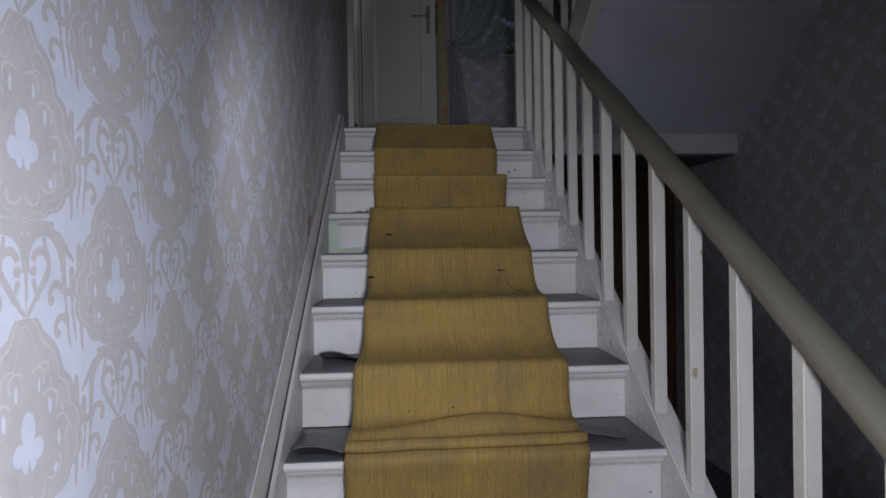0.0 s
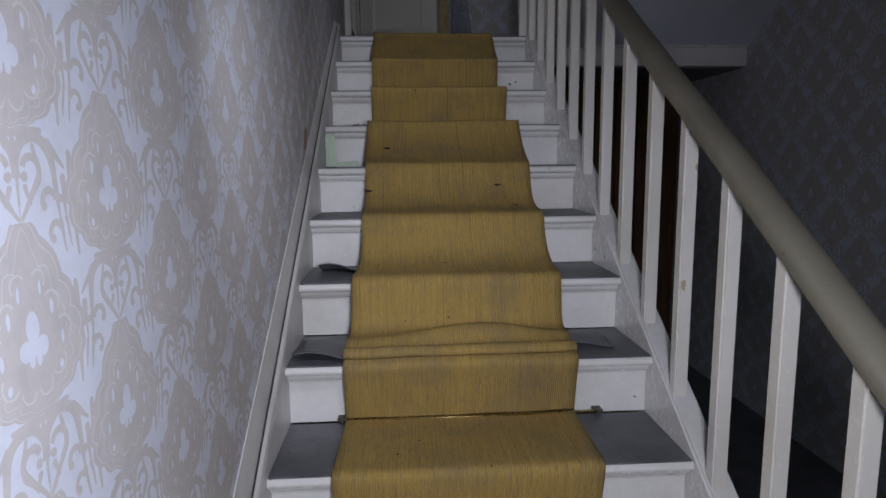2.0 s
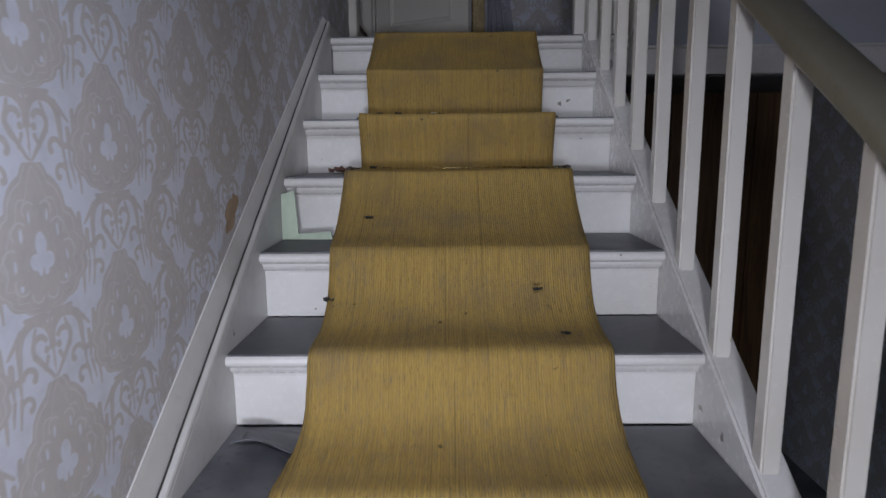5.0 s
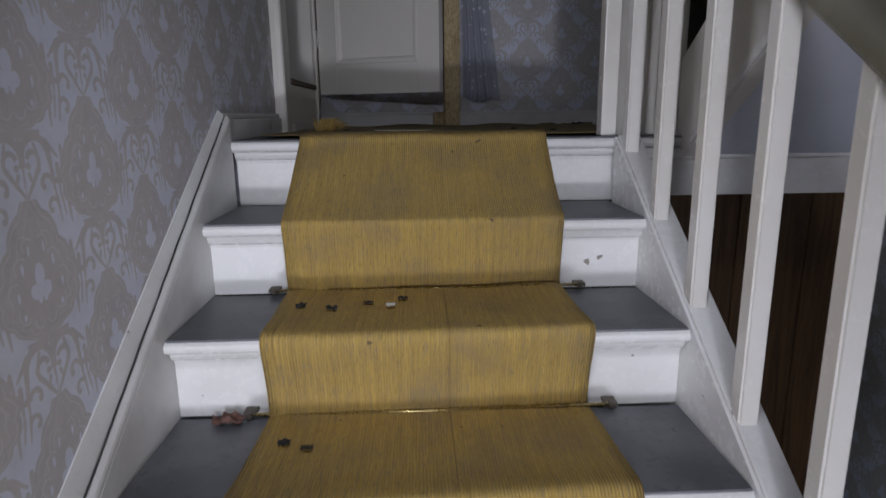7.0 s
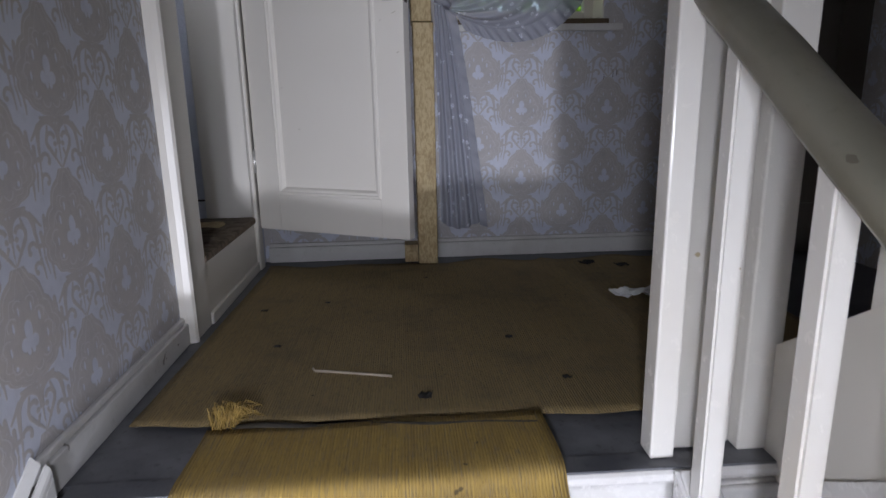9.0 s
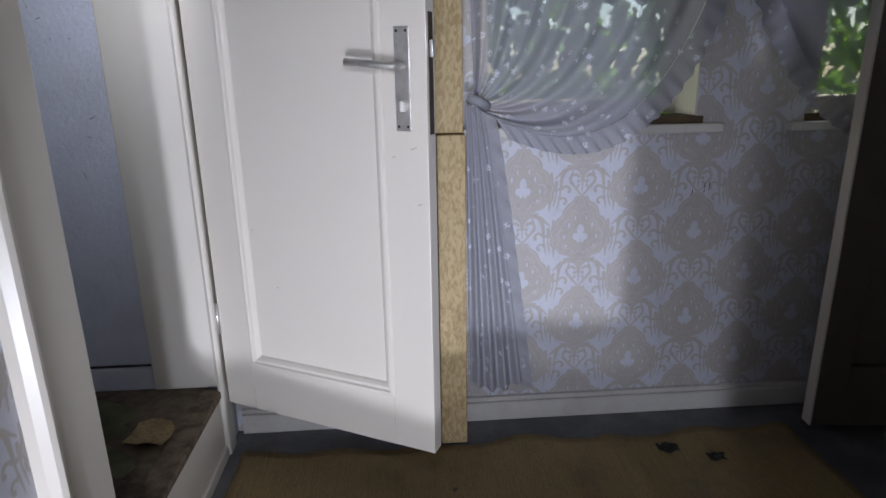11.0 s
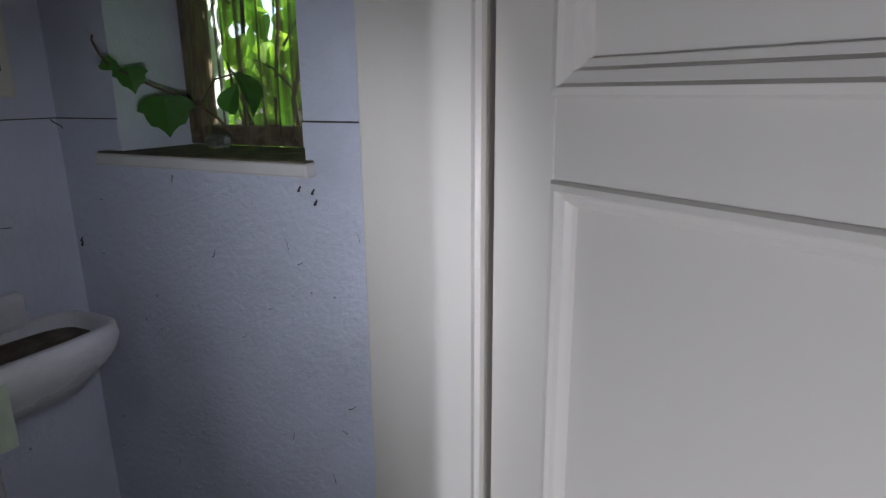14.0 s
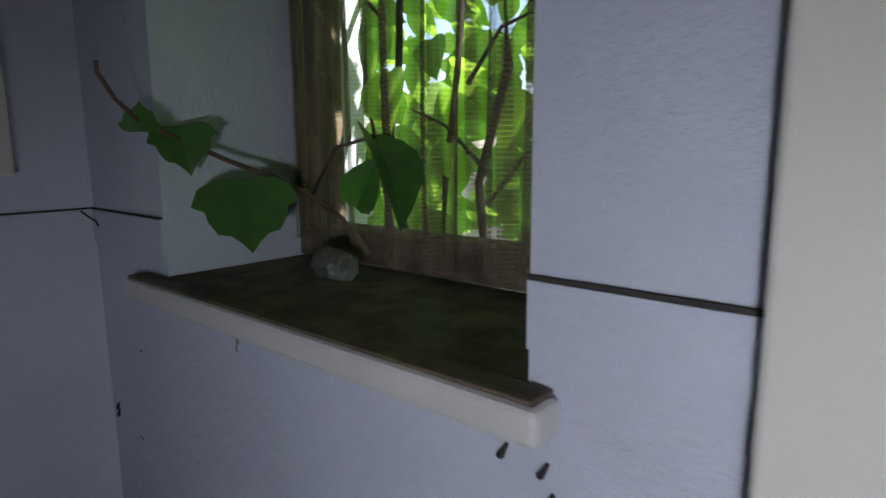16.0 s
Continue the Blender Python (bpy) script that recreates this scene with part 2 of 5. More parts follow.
WALLPAPER_SIDE = wallpaper("damask_paper_side", 1, -2.732, -0.733, (-1.52, 0.13))
WALLPAPER_END = wallpaper("damask_paper_end", 0, 1.437, 0.607)
CREAM = paint("cream_paint", (0.66, 0.63, 0.57), (0.42, 0.36, 0.27), 0.36, 0.02, speck=0.0, brush=0.03)
DOOR_PAINT = paint("door_paint", (0.71, 0.675, 0.61), (0.55, 0.49, 0.40), 0.30, 0.06, speck=0.08, brush=0.05)
STAIR_WHITE = paint("stair_white_paint", (0.78, 0.77, 0.75), (0.42, 0.38, 0.32), 0.22, 0.42, chips=(0.20, 0.17, 0.13))
SKIRT_WHITE = paint("skirting_paint", (0.66, 0.65, 0.63), (0.27, 0.25, 0.22), 0.4, 0.6, chips=(0.16, 0.14, 0.12))
POST_WHITE = paint("post_paint", (0.74, 0.72, 0.67), (0.42, 0.35, 0.25), 0.2, 0.35, chips=(0.42, 0.33, 0.18), scale=0.8)
RAIL_PAINT = paint("handrail_paint", (0.25, 0.235, 0.18), (0.11, 0.10, 0.07), 0.40, 0.7, chips=(0.12, 0.10, 0.07))
SOFFIT = paint("soffit_whitewash", (0.66, 0.68, 0.75), (0.45, 0.45, 0.47), 0.7, 0.35)
CEILING = paint("ceiling_whitewash", (0.62, 0.61, 0.59), (0.45, 0.43, 0.40), 0.8, 0.35)
# For dirt specks and threads, and as painted shade in cracks, gaps and slot.
DARK_LINE = plain("dark_gap_and_dirt", (0.045, 0.04, 0.035), 0.8)
BRASS = plain("tarnished_brass", (0.52, 0.40, 0.17), 0.28, 1.0, 0.45, 60, 0.1)
STEEL = plain("satin_steel", (0.62, 0.61, 0.59), 0.42, 0.75, 0.18, 40, 0.08)
BLACK_DIRT = plain("dead_insect_black", (0.02, 0.018, 0.015), 0.7)
TERRACOTTA = plain("dried_leaf_red", (0.15, 0.075, 0.055), 0.8)
WHITE_SCRAP = plain("white_paper_scrap", (0.78, 0.78, 0.76), 0.8, 0, 0.2)
MINT = plain("mint_lino_offcut", (0.47, 0.56, 0.43), 0.5, 0, 0.2, 14)
RUST_WOOD = plain("rotten_window_wood", (0.17, 0.125, 0.085), 0.85, 0, 0.6, 30, 0.8)
SILL_DIRT = plain("dirty_sill_top", (0.14, 0.105, 0.07), 0.75, 0, 0.5, 24, 0.5)
CERAMIC = plain("dusty_ceramic", (0.66, 0.66, 0.68), 0.25, 0, 0.2, 9, 0.05)
STEM = plain("ivy_stem", (0.12, 0.075, 0.05), 0.75, 0, 0.3, 60)
SCUFF = plain("door_scuff", (0.36, 0.30, 0.22), 0.7)
TWIG = plain("dark_twig", (0.035, 0.027, 0.02), 0.85, 0, 0.3, 60)


def lino():
    n = Net("grey_lino")
    p = n.coords()
    a, b = n.noise(p, 7.0, 5), n.noise(p, 60, 4, 0.7)
    col = n.mix(n.ramp(a, 0.35, 0.7), (0.085, 0.088, 0.098), (0.175, 0.178, 0.19))
    col = n.mix(n.math("MULTIPLY", n.ramp(b, 0.55, 0.72), 0.6), col, (0.045, 0.042, 0.04))
    return n.done(col, n.ramp(a, 0.3, 0.7, 0.38, 0.62), n.bump(b, 0.25, 0.003))


def sisal(name, warp, weft, soil, soiling):
    """Ribbed runner: lengthwise cords of two tones, cross weave, stains."""
    n = Net(name)
    p = n.coords()
    ax = n.axes(p)
    jit = n.math("MULTIPLY", n.noise(n.scaled(p, 5, 1.5, 1.5), 1.0, 2), 0.006)
    cord = n.math("SINE", n.math("MULTIPLY", n.math("ADD", ax[0], jit), 2 * math.pi / 0.0058))
    tone = n.noise(n.scaled(p, 210, 5.0, 5.0), 1.0, 4, 0.75)
    thin = n.noise(n.scaled(p, 520, 55, 55), 1.0, 3, 0.6)
    grey = n.noise(n.scaled(p, 330, 26, 26), 1.0, 3, 0.7)
    col = n.mix(n.ramp(tone, 0.28, 0.74), warp, weft)
    col = n.mix(n.math("MULTIPLY", n.ramp(grey, 0.50, 0.66), 0.55), col, (0.19, 0.155, 0.105))
    col = n.mix(n.math("MULTIPLY", n.ramp(thin, 0.53, 0.68), 0.5), col, tuple(c * 0.34 for c in weft))
    col = n.mix(n.math("MULTIPLY", n.ramp(cord, -1.0, -0.2, 1.0, 0.0), 0.18), col, tuple(c * 0.4 for c in weft))
    pulled = n.ramp(n.noise(n.scaled(p, 95, 0.9, 0.9), 1.0, 2, 0.4), 0.70, 0.76)
    col = n.mix(n.math("MULTIPLY", pulled, 0.45), col, tuple(c * 0.3 for c in weft))
    big = n.noise(p, 5.5, 6, 0.65)
    col = n.mix(n.math("MULTIPLY", n.ramp(big, 0.44, 0.78), soiling), col, soil)
    spots = n.ramp(n.noise(p, 31.0, 2, 0.4), 0.752, 0.775)
    col = n.mix(n.math("MULTIPLY", spots, 0.75), col, (0.03, 0.025, 0.018))
    hgt = n.math("ADD", n.math("MULTIPLY", cord, 0.25), n.math("MULTIPLY", thin, 0.9))
    return n.done(col, 0.9, n.bump(hgt, 0.6, 0.003))


LINO = lino()
RUNNER = sisal("yellow_sisal", (0.47, 0.315, 0.078), (0.31, 0.20, 0.055), (0.17, 0.13, 0.08), 0.6)
MAT = sisal("brown_sisal", (0.34, 0.245, 0.105), (0.25, 0.18, 0.08), (0.12, 0.092, 0.055), 0.6)


def toilet_wall():
    n = Net("bluish_whitewash")
    p = n.coords()
    a, b, c = n.noise(p, 2.6, 5), n.noise(p, 75, 5, 0.7), n.noise(p, 48.0, 3, 0.5)
    col = n.mix(n.ramp(a, 0.4, 0.75), (0.60, 0.63, 0.73), (0.48, 0.50, 0.57))
    col = n.mix(n.math("MULTIPLY", n.ramp(c, 0.755, 0.775), 0.7), col, (0.10, 0.09, 0.09))
    return n.done(col, 0.55, n.bump(n.math("ADD", b, n.math("MULTIPLY", c, 0.5)), 0.7, 0.005))


TOILET_WALL = toilet_wall()


def old_paper():
    n = Net("yellowed_strip_paper")
    p = n.coords()
    s = n.noise(n.scaled(p, 110, 110, 46), 1.0, 3, 0.5, 0.8)
    col = n.mix(n.ramp(s, 0.38, 0.66), (0.52, 0.41, 0.23), (0.37, 0.27, 0.13))
    stain = n.noise(p, 9.0, 5)
    col = n.mix(n.math("MULTIPLY", n.ramp(stain, 0.55, 0.75), 0.6), col, (0.15, 0.09, 0.035))
    return n.done(col, 0.7, n.bump(s, 0.4, 0.003))


OLD_PAPER = old_paper()


def brown_wood():
    n = Net("brown_stained_boards")
    p = n.coords()
    g = n.noise(n.scaled(p, 40, 40, 2.5), 1.0, 5, 0.6, 0.6)
    col = n.mix(n.ramp(g, 0.3, 0.7), (0.16, 0.085, 0.035), (0.075, 0.038, 0.016))
    return n.done(col, 0.5, n.bump(g, 0.3, 0.003))


BROWN_WOOD = brown_wood()
# Brown door face, with the shade it stands in put into the colour.
SHADED_BROWN_DOOR = paint("shaded_brown_paint", (0.11, 0.095, 0.08), (0.06, 0.05, 0.04), 0.4, 0.4)


def leaf_mat(name, base, glow):
    """A leaf that lets daylight through."""
    n = Net(name)
    p = n.local()
    rnd = n.tree.nodes.new("ShaderNodeNewGeometry").outputs["Random Per Island"]
    f = n.noise(p, 60, 4)
    col = n.mix(n.ramp(f, 0.35, 0.7), base, tuple(c * 0.6 for c in base))
    col = n.mix(rnd, col, glow)
    n.done(col, 0.42, n.bump(f, 0.3, 0.003))
    tr = n.tree.nodes.new("ShaderNodeBsdfTranslucent")
    n.put(tr.inputs["Color"], n.mix(rnd, glow, tuple(min(1.0, c * 1.6) for c in glow)))
    mx = n.tree.nodes.new("ShaderNodeMixShader")
    mx.inputs[0].default_value = 0.55
    n.put(mx.inputs[1], n.bsdf.outputs[0])
    n.put(mx.inputs[2], tr.outputs[0])
    n.put(n.out.inputs["Surface"], mx.outputs[0])
    return n.mat


IVY = leaf_mat("ivy_leaf", (0.045, 0.13, 0.022), (0.30, 0.52, 0.05))
GARDEN = leaf_mat("garden_leaf", (0.03, 0.085, 0.015), (0.13, 0.26, 0.03))
SPRIG = leaf_mat("indoor_ivy_leaf", (0.06, 0.18, 0.04), (0.10, 0.25, 0.05))


def sheer(name, base, cover, flowers, weave):
    """Net curtain: threads cover part of the surface, lace flowers cover more."""
    n = Net(name)
    p = n.local()
    thread = n.noise(n.scaled(p, weave, weave, weave * 0.5), 1.0, 2)
    a = n.ramp(thread, 0.3, 0.7, cover - 0.12, cover + 0.12)
    col = base
    if flowers:
        v = n.cells(p, flowers)
        ringed = n.math("ABSOLUTE", n.math("SUBTRACT", v, 0.13))
        petals = n.ramp(n.math("ADD", ringed, n.math("MULTIPLY", n.math("SUBTRACT", n.noise(p, 190, 2), 0.5), 0.62)), 0.05, 0.11, 1.0, 0.0)
        petals = n.math("MULTIPLY", petals, n.ramp(n.noise(p, 9.0, 2), 0.40, 0.50))
        a = n.math("MAXIMUM", a, n.math("MULTIPLY", petals, 0.95))
        col = n.mix(petals, base, tuple(min(1, c * 1.75) for c in base))
    n.done(col, 0.85, None, None, a)
    return n.mat


LACE = sheer("grey_lace", (0.36, 0.37, 0.42), 0.85, 26.0, 700)


def brown_net():
    """Rotten net: a visible weave, dense dark stripes painted in as fold contrast."""
    n = Net("brown_net")
    p = n.local()
    ax = n.axes(p)
    fold_stripe = n.noise(n.scaled(p, 62, 0, 1.2), 1.0, 3, 0.6)
    weave = n.math("SINE", n.math("MULTIPLY", ax[2], 2 * math.pi / 0.0042))
    a = n.math("ADD", n.ramp(fold_stripe, 0.40, 0.62, 0.14, 0.80), n.math("MULTIPLY", weave, 0.07))
    col = n.mix(n.ramp(fold_stripe, 0.35, 0.6), (0.30, 0.26, 0.17), (0.13, 0.10, 0.06))
    return n.done(col, 0.9, None, None, a)


NET_BROWN = brown_net()


def glass():
    n = Net("window_glass")
    n.done((0.93, 0.95, 0.93), 0.03)
    n.bsdf.inputs["Transmission Weight"].default_value = 1.0
    n.bsdf.inputs["IOR"].default_value = 1.02
    return n.mat


GLASS = glass()


def clear_plastic():
    n = Net("clear_cup_plastic")
    n.done((0.82, 0.85, 0.83), 0.10)
    n.bsdf.inputs["Transmission Weight"].default_value = 0.92
    n.bsdf.inputs["IOR"].default_value = 1.25
    return n.mat


PLASTIC = clear_plastic()

# ---- mesh helpers ----


def box_bm(lo, hi, bevel=0.0, seg=2):
    bm = bmesh.new()
    bmesh.ops.create_cube(bm, size=1.0)
    lo, hi = Vector(lo), Vector(hi)
    for v in bm.verts:
        v.co = Vector((lo[i] + (v.co[i] + 0.5) * (hi[i] - lo[i]) for i in range(3)))
    if bevel:
        bmesh.ops.bevel(bm, geom=bm.edges[:], offset=bevel, segments=seg, affect="EDGES", profile=0.5)
    return bm


def prism_bm(poly, axis, a, b, bevel=0.0):
    """A polygon (two coordinates a point) drawn along an axis from a to b."""
    bm = bmesh.new()
    order = {0: lambda t, p: (t, p[0], p[1]), 1: lambda t, p: (p[0], t, p[1]), 2: lambda t, p: (p[0], p[1], t)}[axis]
    ends = [[bm.verts.new(order(t, p)) for p in poly] for t in (a, b)]
    for i in range(len(poly)):
        j = (i + 1) % len(poly)
        bm.faces.new((ends[0][i], ends[0][j], ends[1][j], ends[1][i]))
    bm.faces.new(ends[0][::-1])
    bm.faces.new(ends[1])
    bmesh.ops.recalc_face_normals(bm, faces=bm.faces)
    if bevel:
        bmesh.ops.bevel(bm, geom=bm.edges[:], offset=bevel, segments=2, affect="EDGES", profile=0.5)
    return bm


def join_bm(*parts):
    out = bmesh.new()
    for b in parts:
        me = bpy.data.meshes.new("tmp")
        b.to_mesh(me)
        b.free()
        out.from_mesh(me)
        bpy.data.meshes.remove(me)
    return out


def sheet_bm(rows, thick=0.0):
    """A grid of points as a sheet, with a back side when thick."""
    bm = bmesh.new()
    vs = [[bm.verts.new(p) for p in r] for r in rows]
    for i in range(len(vs) - 1):
        for j in range(len(vs[0]) - 1):
            bm.faces.new((vs[i][j], vs[i][j + 1], vs[i + 1][j + 1], vs[i + 1][j]))
    bmesh.ops.recalc_face_normals(bm, faces=bm.faces)
    if thick:
        bmesh.ops.solidify(bm, geom=bm.faces[:], thickness=thick)
    return bm


def tube_bm(points, radius, sides=10, taper=1.0, squash=1.0):
    bm = bmesh.new()
    pts = [Vector(p) for p in points]
    rings = []
    for i, p in enumerate(pts):
        d = (pts[min(i + 1, len(pts) - 1)] - pts[max(i - 1, 0)]).normalized()
        side = d.cross(Vector((0, 0, 1)))
        side = side.normalized() if side.length > 0.05 else Vector((1, 0, 0))
        up = side.cross(d).normalized()
        r = radius * (1 + (taper - 1) * i / max(1, len(pts) - 1))
        rings.append([bm.verts.new(p + side * math.cos(a) * r + up * math.sin(a) * r * squash) for a in (2 * math.pi * k / sides for k in range(sides))])
    for a, b in zip(rings, rings[1:]):
        for k in range(sides):
            bm.faces.new((a[k], a[(k + 1) % sides], b[(k + 1) % sides], b[k]))
    bm.faces.new(rings[0][::-1])
    bm.faces.new(rings[-1])
    bmesh.ops.recalc_face_normals(bm, faces=bm.faces)
    return bm


def mesh_from(name, bm, material, smooth=False):
    me = bpy.data.meshes.new(name)
    bm.to_mesh(me)
    bm.free()
    me.materials.append(material)
    if smooth:
        me.polygons.foreach_set("use_smooth", [True] * len(me.polygons))
    return me


def thing(name, label, category, bm=None, material=None, group="", kind="", smooth=False, at=None):
    ob = new(name, mesh_from(name, bm, material, smooth) if bm else None)
    if at is not None:
        ob.matrix_basis = at
    return tagged(ob, label, category, group, kind)


def part(name, bm, material, parent, label="", smooth=False):
    ob = new(name, mesh_from(name, bm, material, smooth))
    ob.parent = parent
    up, base = parent, Matrix()
    while up is not None:
        base, up = up.matrix_basis @ base, up.parent
    if parent.parent is None:
        ob.matrix_parent_inverse = base.inverted()
    return tagged(ob, label)


def structure(name, bm, material, label="", smooth=False):
    return tagged(new(name, mesh_from(name, bm, material, smooth)), label, "", "", "structure")

# ---- large structure ----
GOING, RISE, WIDE = 0.27, 0.18, 1.04
HALL_FLOOR = -12 * RISE
SLOPE = RISE / GOING


def slab(boxes, bevel=0.0):
    return join_bm(*[box_bm(lo, hi, bevel) for lo, hi in boxes])


def wall_boxes(y0, y1, x0, x1, z0, z1, holes):
    """Boxes of a wall that runs along x, round its openings (x0, x1, z0, z1), given from left to right."""
    out, x = [], x0
    for hx0, hx1, hz0, hz1 in holes:
        out += [((x, y0, z0), (hx0, y1, z1)), ((hx0, y0, z0), (hx1, y1, hz0)), ((hx0, y0, hz1), (hx1, y1, z1))]
        x = hx1
    return out + [((x, y0, z0), (x1, y1, z1))]


DOOR_TOP = 2.22
TOP = 4.5
structure("wall_left", slab([((-0.12, -6.0, HALL_FLOOR - 0.1), (-0.032, 0.72, TOP)), ((-0.12, 0.72, DOOR_TOP + 0.1), (-0.032, 1.53, TOP))]), WALLPAPER_SIDE, "wall with silver and taupe damask wallpaper beside the stairs")
structure("wall_left_back", slab([((-0.19, -6.0, HALL_FLOOR - 0.1), (-0.12, 0.715, TOP)), ((-0.19, 0.715, DOOR_TOP + 0.1), (-0.12, 1.53, TOP))]), TOILET_WALL)
structure("wall_far", slab(wall_boxes(1.60, 1.80, 0.0, 2.42, HALL_FLOOR - 0.1, TOP, [(0.77, 1.41, 0.93, 2.15), (1.76, 2.28, 0.93, 2.15)])), WALLPAPER_END, "damask papered wall under the curtained windows")
structure("wall_far_toilet", slab(wall_boxes(1.53, 1.80, -1.05, -0.0, -0.2, 2.6, [(-0.742, -0.312, 1.372, 2.3)])), TOILET_WALL, "bluish whitewashed wall with dark specks")
structure("wall_right", slab([((2.35, -6.0, HALL_FLOOR - 0.1), (2.42, 1.60, TOP))]), WALLPAPER_SIDE)
# Unseen back wall, added to close the stairwell against daylight.
structure("unseen_wall_behind", slab([((-0.19, -6.1, HALL_FLOOR - 0.1), (2.42, -6.0, TOP))]), WALLPAPER_END)
structure("wall_toilet_left", slab([((-1.05, 0.5, -0.2), (-0.925, 1.53, 2.6))]), TOILET_WALL)
# Unseen near wall and ceilings, added so daylight enters only by the windows.
structure("wall_toilet_near", slab([((-0.925, 0.5, -0.2), (-0.19, 0.6, 2.6))]), TOILET_WALL)
structure("unseen_ceiling", slab([((-0.19, -6.1, TOP), (2.42, 1.80, TOP + 0.1))]), CEILING)
structure("unseen_ceiling_toilet", slab([((-1.05, 0.5, 2.6), (-0.19, 1.80, 2.7))]), CEILING)
structure("floor_hall", slab([((-0.05, -6.0, HALL_FLOOR - 0.1), (2.35, 1.60, HALL_FLOOR))]), LINO, "dark grey hall floor")
structure("floor_landing", slab([((-0.05, 0.055, -0.17), (2.35, 1.60, -0.003))]), LINO, "dark grey lino on the landing")
structure("floor_toilet", slab([((-0.925, 0.6, 0.0), (-0.05, 1.53, 0.205))]), SILL_DIRT, "dirty floor raised one step above the landing")
structure("ground", slab([((-200, 1.85, -2.9), (200, 400, -2.6))]), plain("garden_soil", (0.05, 0.055, 0.03), 0.9, 0, 0.4, 3.0))

# landing edge over the hall, with its bead
structure("trim_landing_edge", join_bm(box_bm((1.10, 0.0, -0.165), (2.35, 0.053, -0.032), 0.004), box_bm((1.10, -0.014, -0.062), (2.35, 0.0, -0.034), 0.006)), STAIR_WHITE, "cream painted edge board of the landing")

# under the landing: brown boards
closet = tagged(new("closet_front"), "brown stained board front under the landing, in shadow", "closet", "", "structure")
closet.location = (1.1, 0.85, HALL_FLOOR)
for i in range(8):
    x = 1.10 + 0.157 * i
    part("board", box_bm((x, 0.85, HALL_FLOOR), (x + 0.152, 0.872, -0.17), 0.004, 1), BROWN_WOOD, closet)

# ---- the lower flight ----
stairs = tagged(new("staircase"), "white painted wooden stairs with grey lino treads", "staircase", "", "structure")
stairs.location = (0, -3.1, HALL_FLOOR)


def nosing_profile(y, z):
    """Tread edge with a half-round front and a cove below, drawn in y, z."""
    pts = [(y + 0.048, z)]
    for k in range(7):
        a = math.pi / 2 + math.pi * k / 6
        pts.append((y + 0.012 + 0.014 * math.cos(a), z - 0.014 + 0.0135 * math.sin(a)))
    pts += [(y + 0.014, z - 0.029), (y + 0.021, z - 0.030), (y + 0.023, z - 0.038), (y + 0.029, z - 0.047), (y + 0.038, z - 0.052), (y + 0.040, z - 0.059), (y + 0.048, z - 0.060)]
    return pts


for k in range(0, 12):
    y, z = -k * GOING, -k * RISE
    x0, x1 = 0.0, WIDE + (0.20 if k == 0 else 0.0)
    tread = part("tread", box_bm((x0, y + 0.0475, z - 0.035), (x1, y + (0.06 if k == 0 else GOING + 0.03), z - 0.004)), STAIR_WHITE, stairs)
    part("nosing", prism_bm(nosing_profile(y, z - 0.002), 0, x0, x1), STAIR_WHITE, stairs, "white rounded stair nosing with chipped paint")
    part("lino", box_bm((x0 + 0.002, y + 0.006, z - 0.0038), (x1 - 0.002, y + (GOING + 0.029 if k else 0.0545), z + 0.0005)), LINO, stairs, "worn grey lino tread cover")
    part("riser", box_bm((x0, y + 0.042, z - RISE + 0.0008), (WIDE + (0.0595 if k == 0 else 0.0), y + 0.0590, z - 0.036)), STAIR_WHITE, stairs)


def along(y0, y1, low, high):
    """A band that follows the pitch, between two heights over the nosing line."""
    return [(y0, SLOPE * y0 + low), (y1, SLOPE * y1 + low), (y1, SLOPE * y1 + high), (y0, SLOPE * y0 + high)]


BOTTOM = -3.2
structure("stringer_left", prism_bm(along(BOTTOM, 0.012, -0.26, 0.034), 0, -0.0325, -0.0008), SKIRT_WHITE, "dirty white wall string beside the treads, cracked along its top")


def sweep_bm(section, y0, y1):
    """A section of (x, height over the nosing line) drawn along the pitch."""
    bm = bmesh.new()
    n = 40
    rows = []
    for i in range(n + 1):
        y = y0 + (y1 - y0) * i / n
        w = 0.0012 * noise.noise(Vector((y * 5, section[0][0] * 90, 0)))
        rows.append([bm.verts.new((x + w * (1 if h > 0.04 else 0), y, SLOPE * y + h - (0.035 * y if h > 0.062 else 0.0))) for x, h in section])
    m = len(section)
    for a, b in zip(rows, rows[1:]):
        for k in range(m):
            bm.faces.new((a[k], a[(k + 1) % m], b[(k + 1) % m], b[k]))
    bm.faces.new(rows[0][::-1])
    bm.faces.new(rows[-1])
    bmesh.ops.recalc_face_normals(bm, faces=bm.faces)
    return bm


structure("stringer_left_bead", sweep_bm([(-0.0125, 0.0345), (-0.0125, 0.058), (-0.009, 0.060), (-0.003, 0.052), (-0.0012, 0.046), (-0.0012, 0.0345)], BOTTOM, 0.012), SKIRT_WHITE, "moulded bead along the wall string")
structure("stringer_left_cap", sweep_bm([(-0.0345, 0.0345), (-0.0345, 0.074), (-0.0290, 0.074), (-0.0165, 0.060), (-0.0165, 0.0345)], BOTTOM, 0.012), SKIRT_WHITE, "top board of the wall string, standing off by a crack")
# Dark filler and a proud dark tube paint in the shaded crack.
structure("stringer_left_crack", prism_bm(along(BOTTOM, 0.011, 0.0345, 0.052), 0, -0.0160, -0.0130), DARK_LINE)
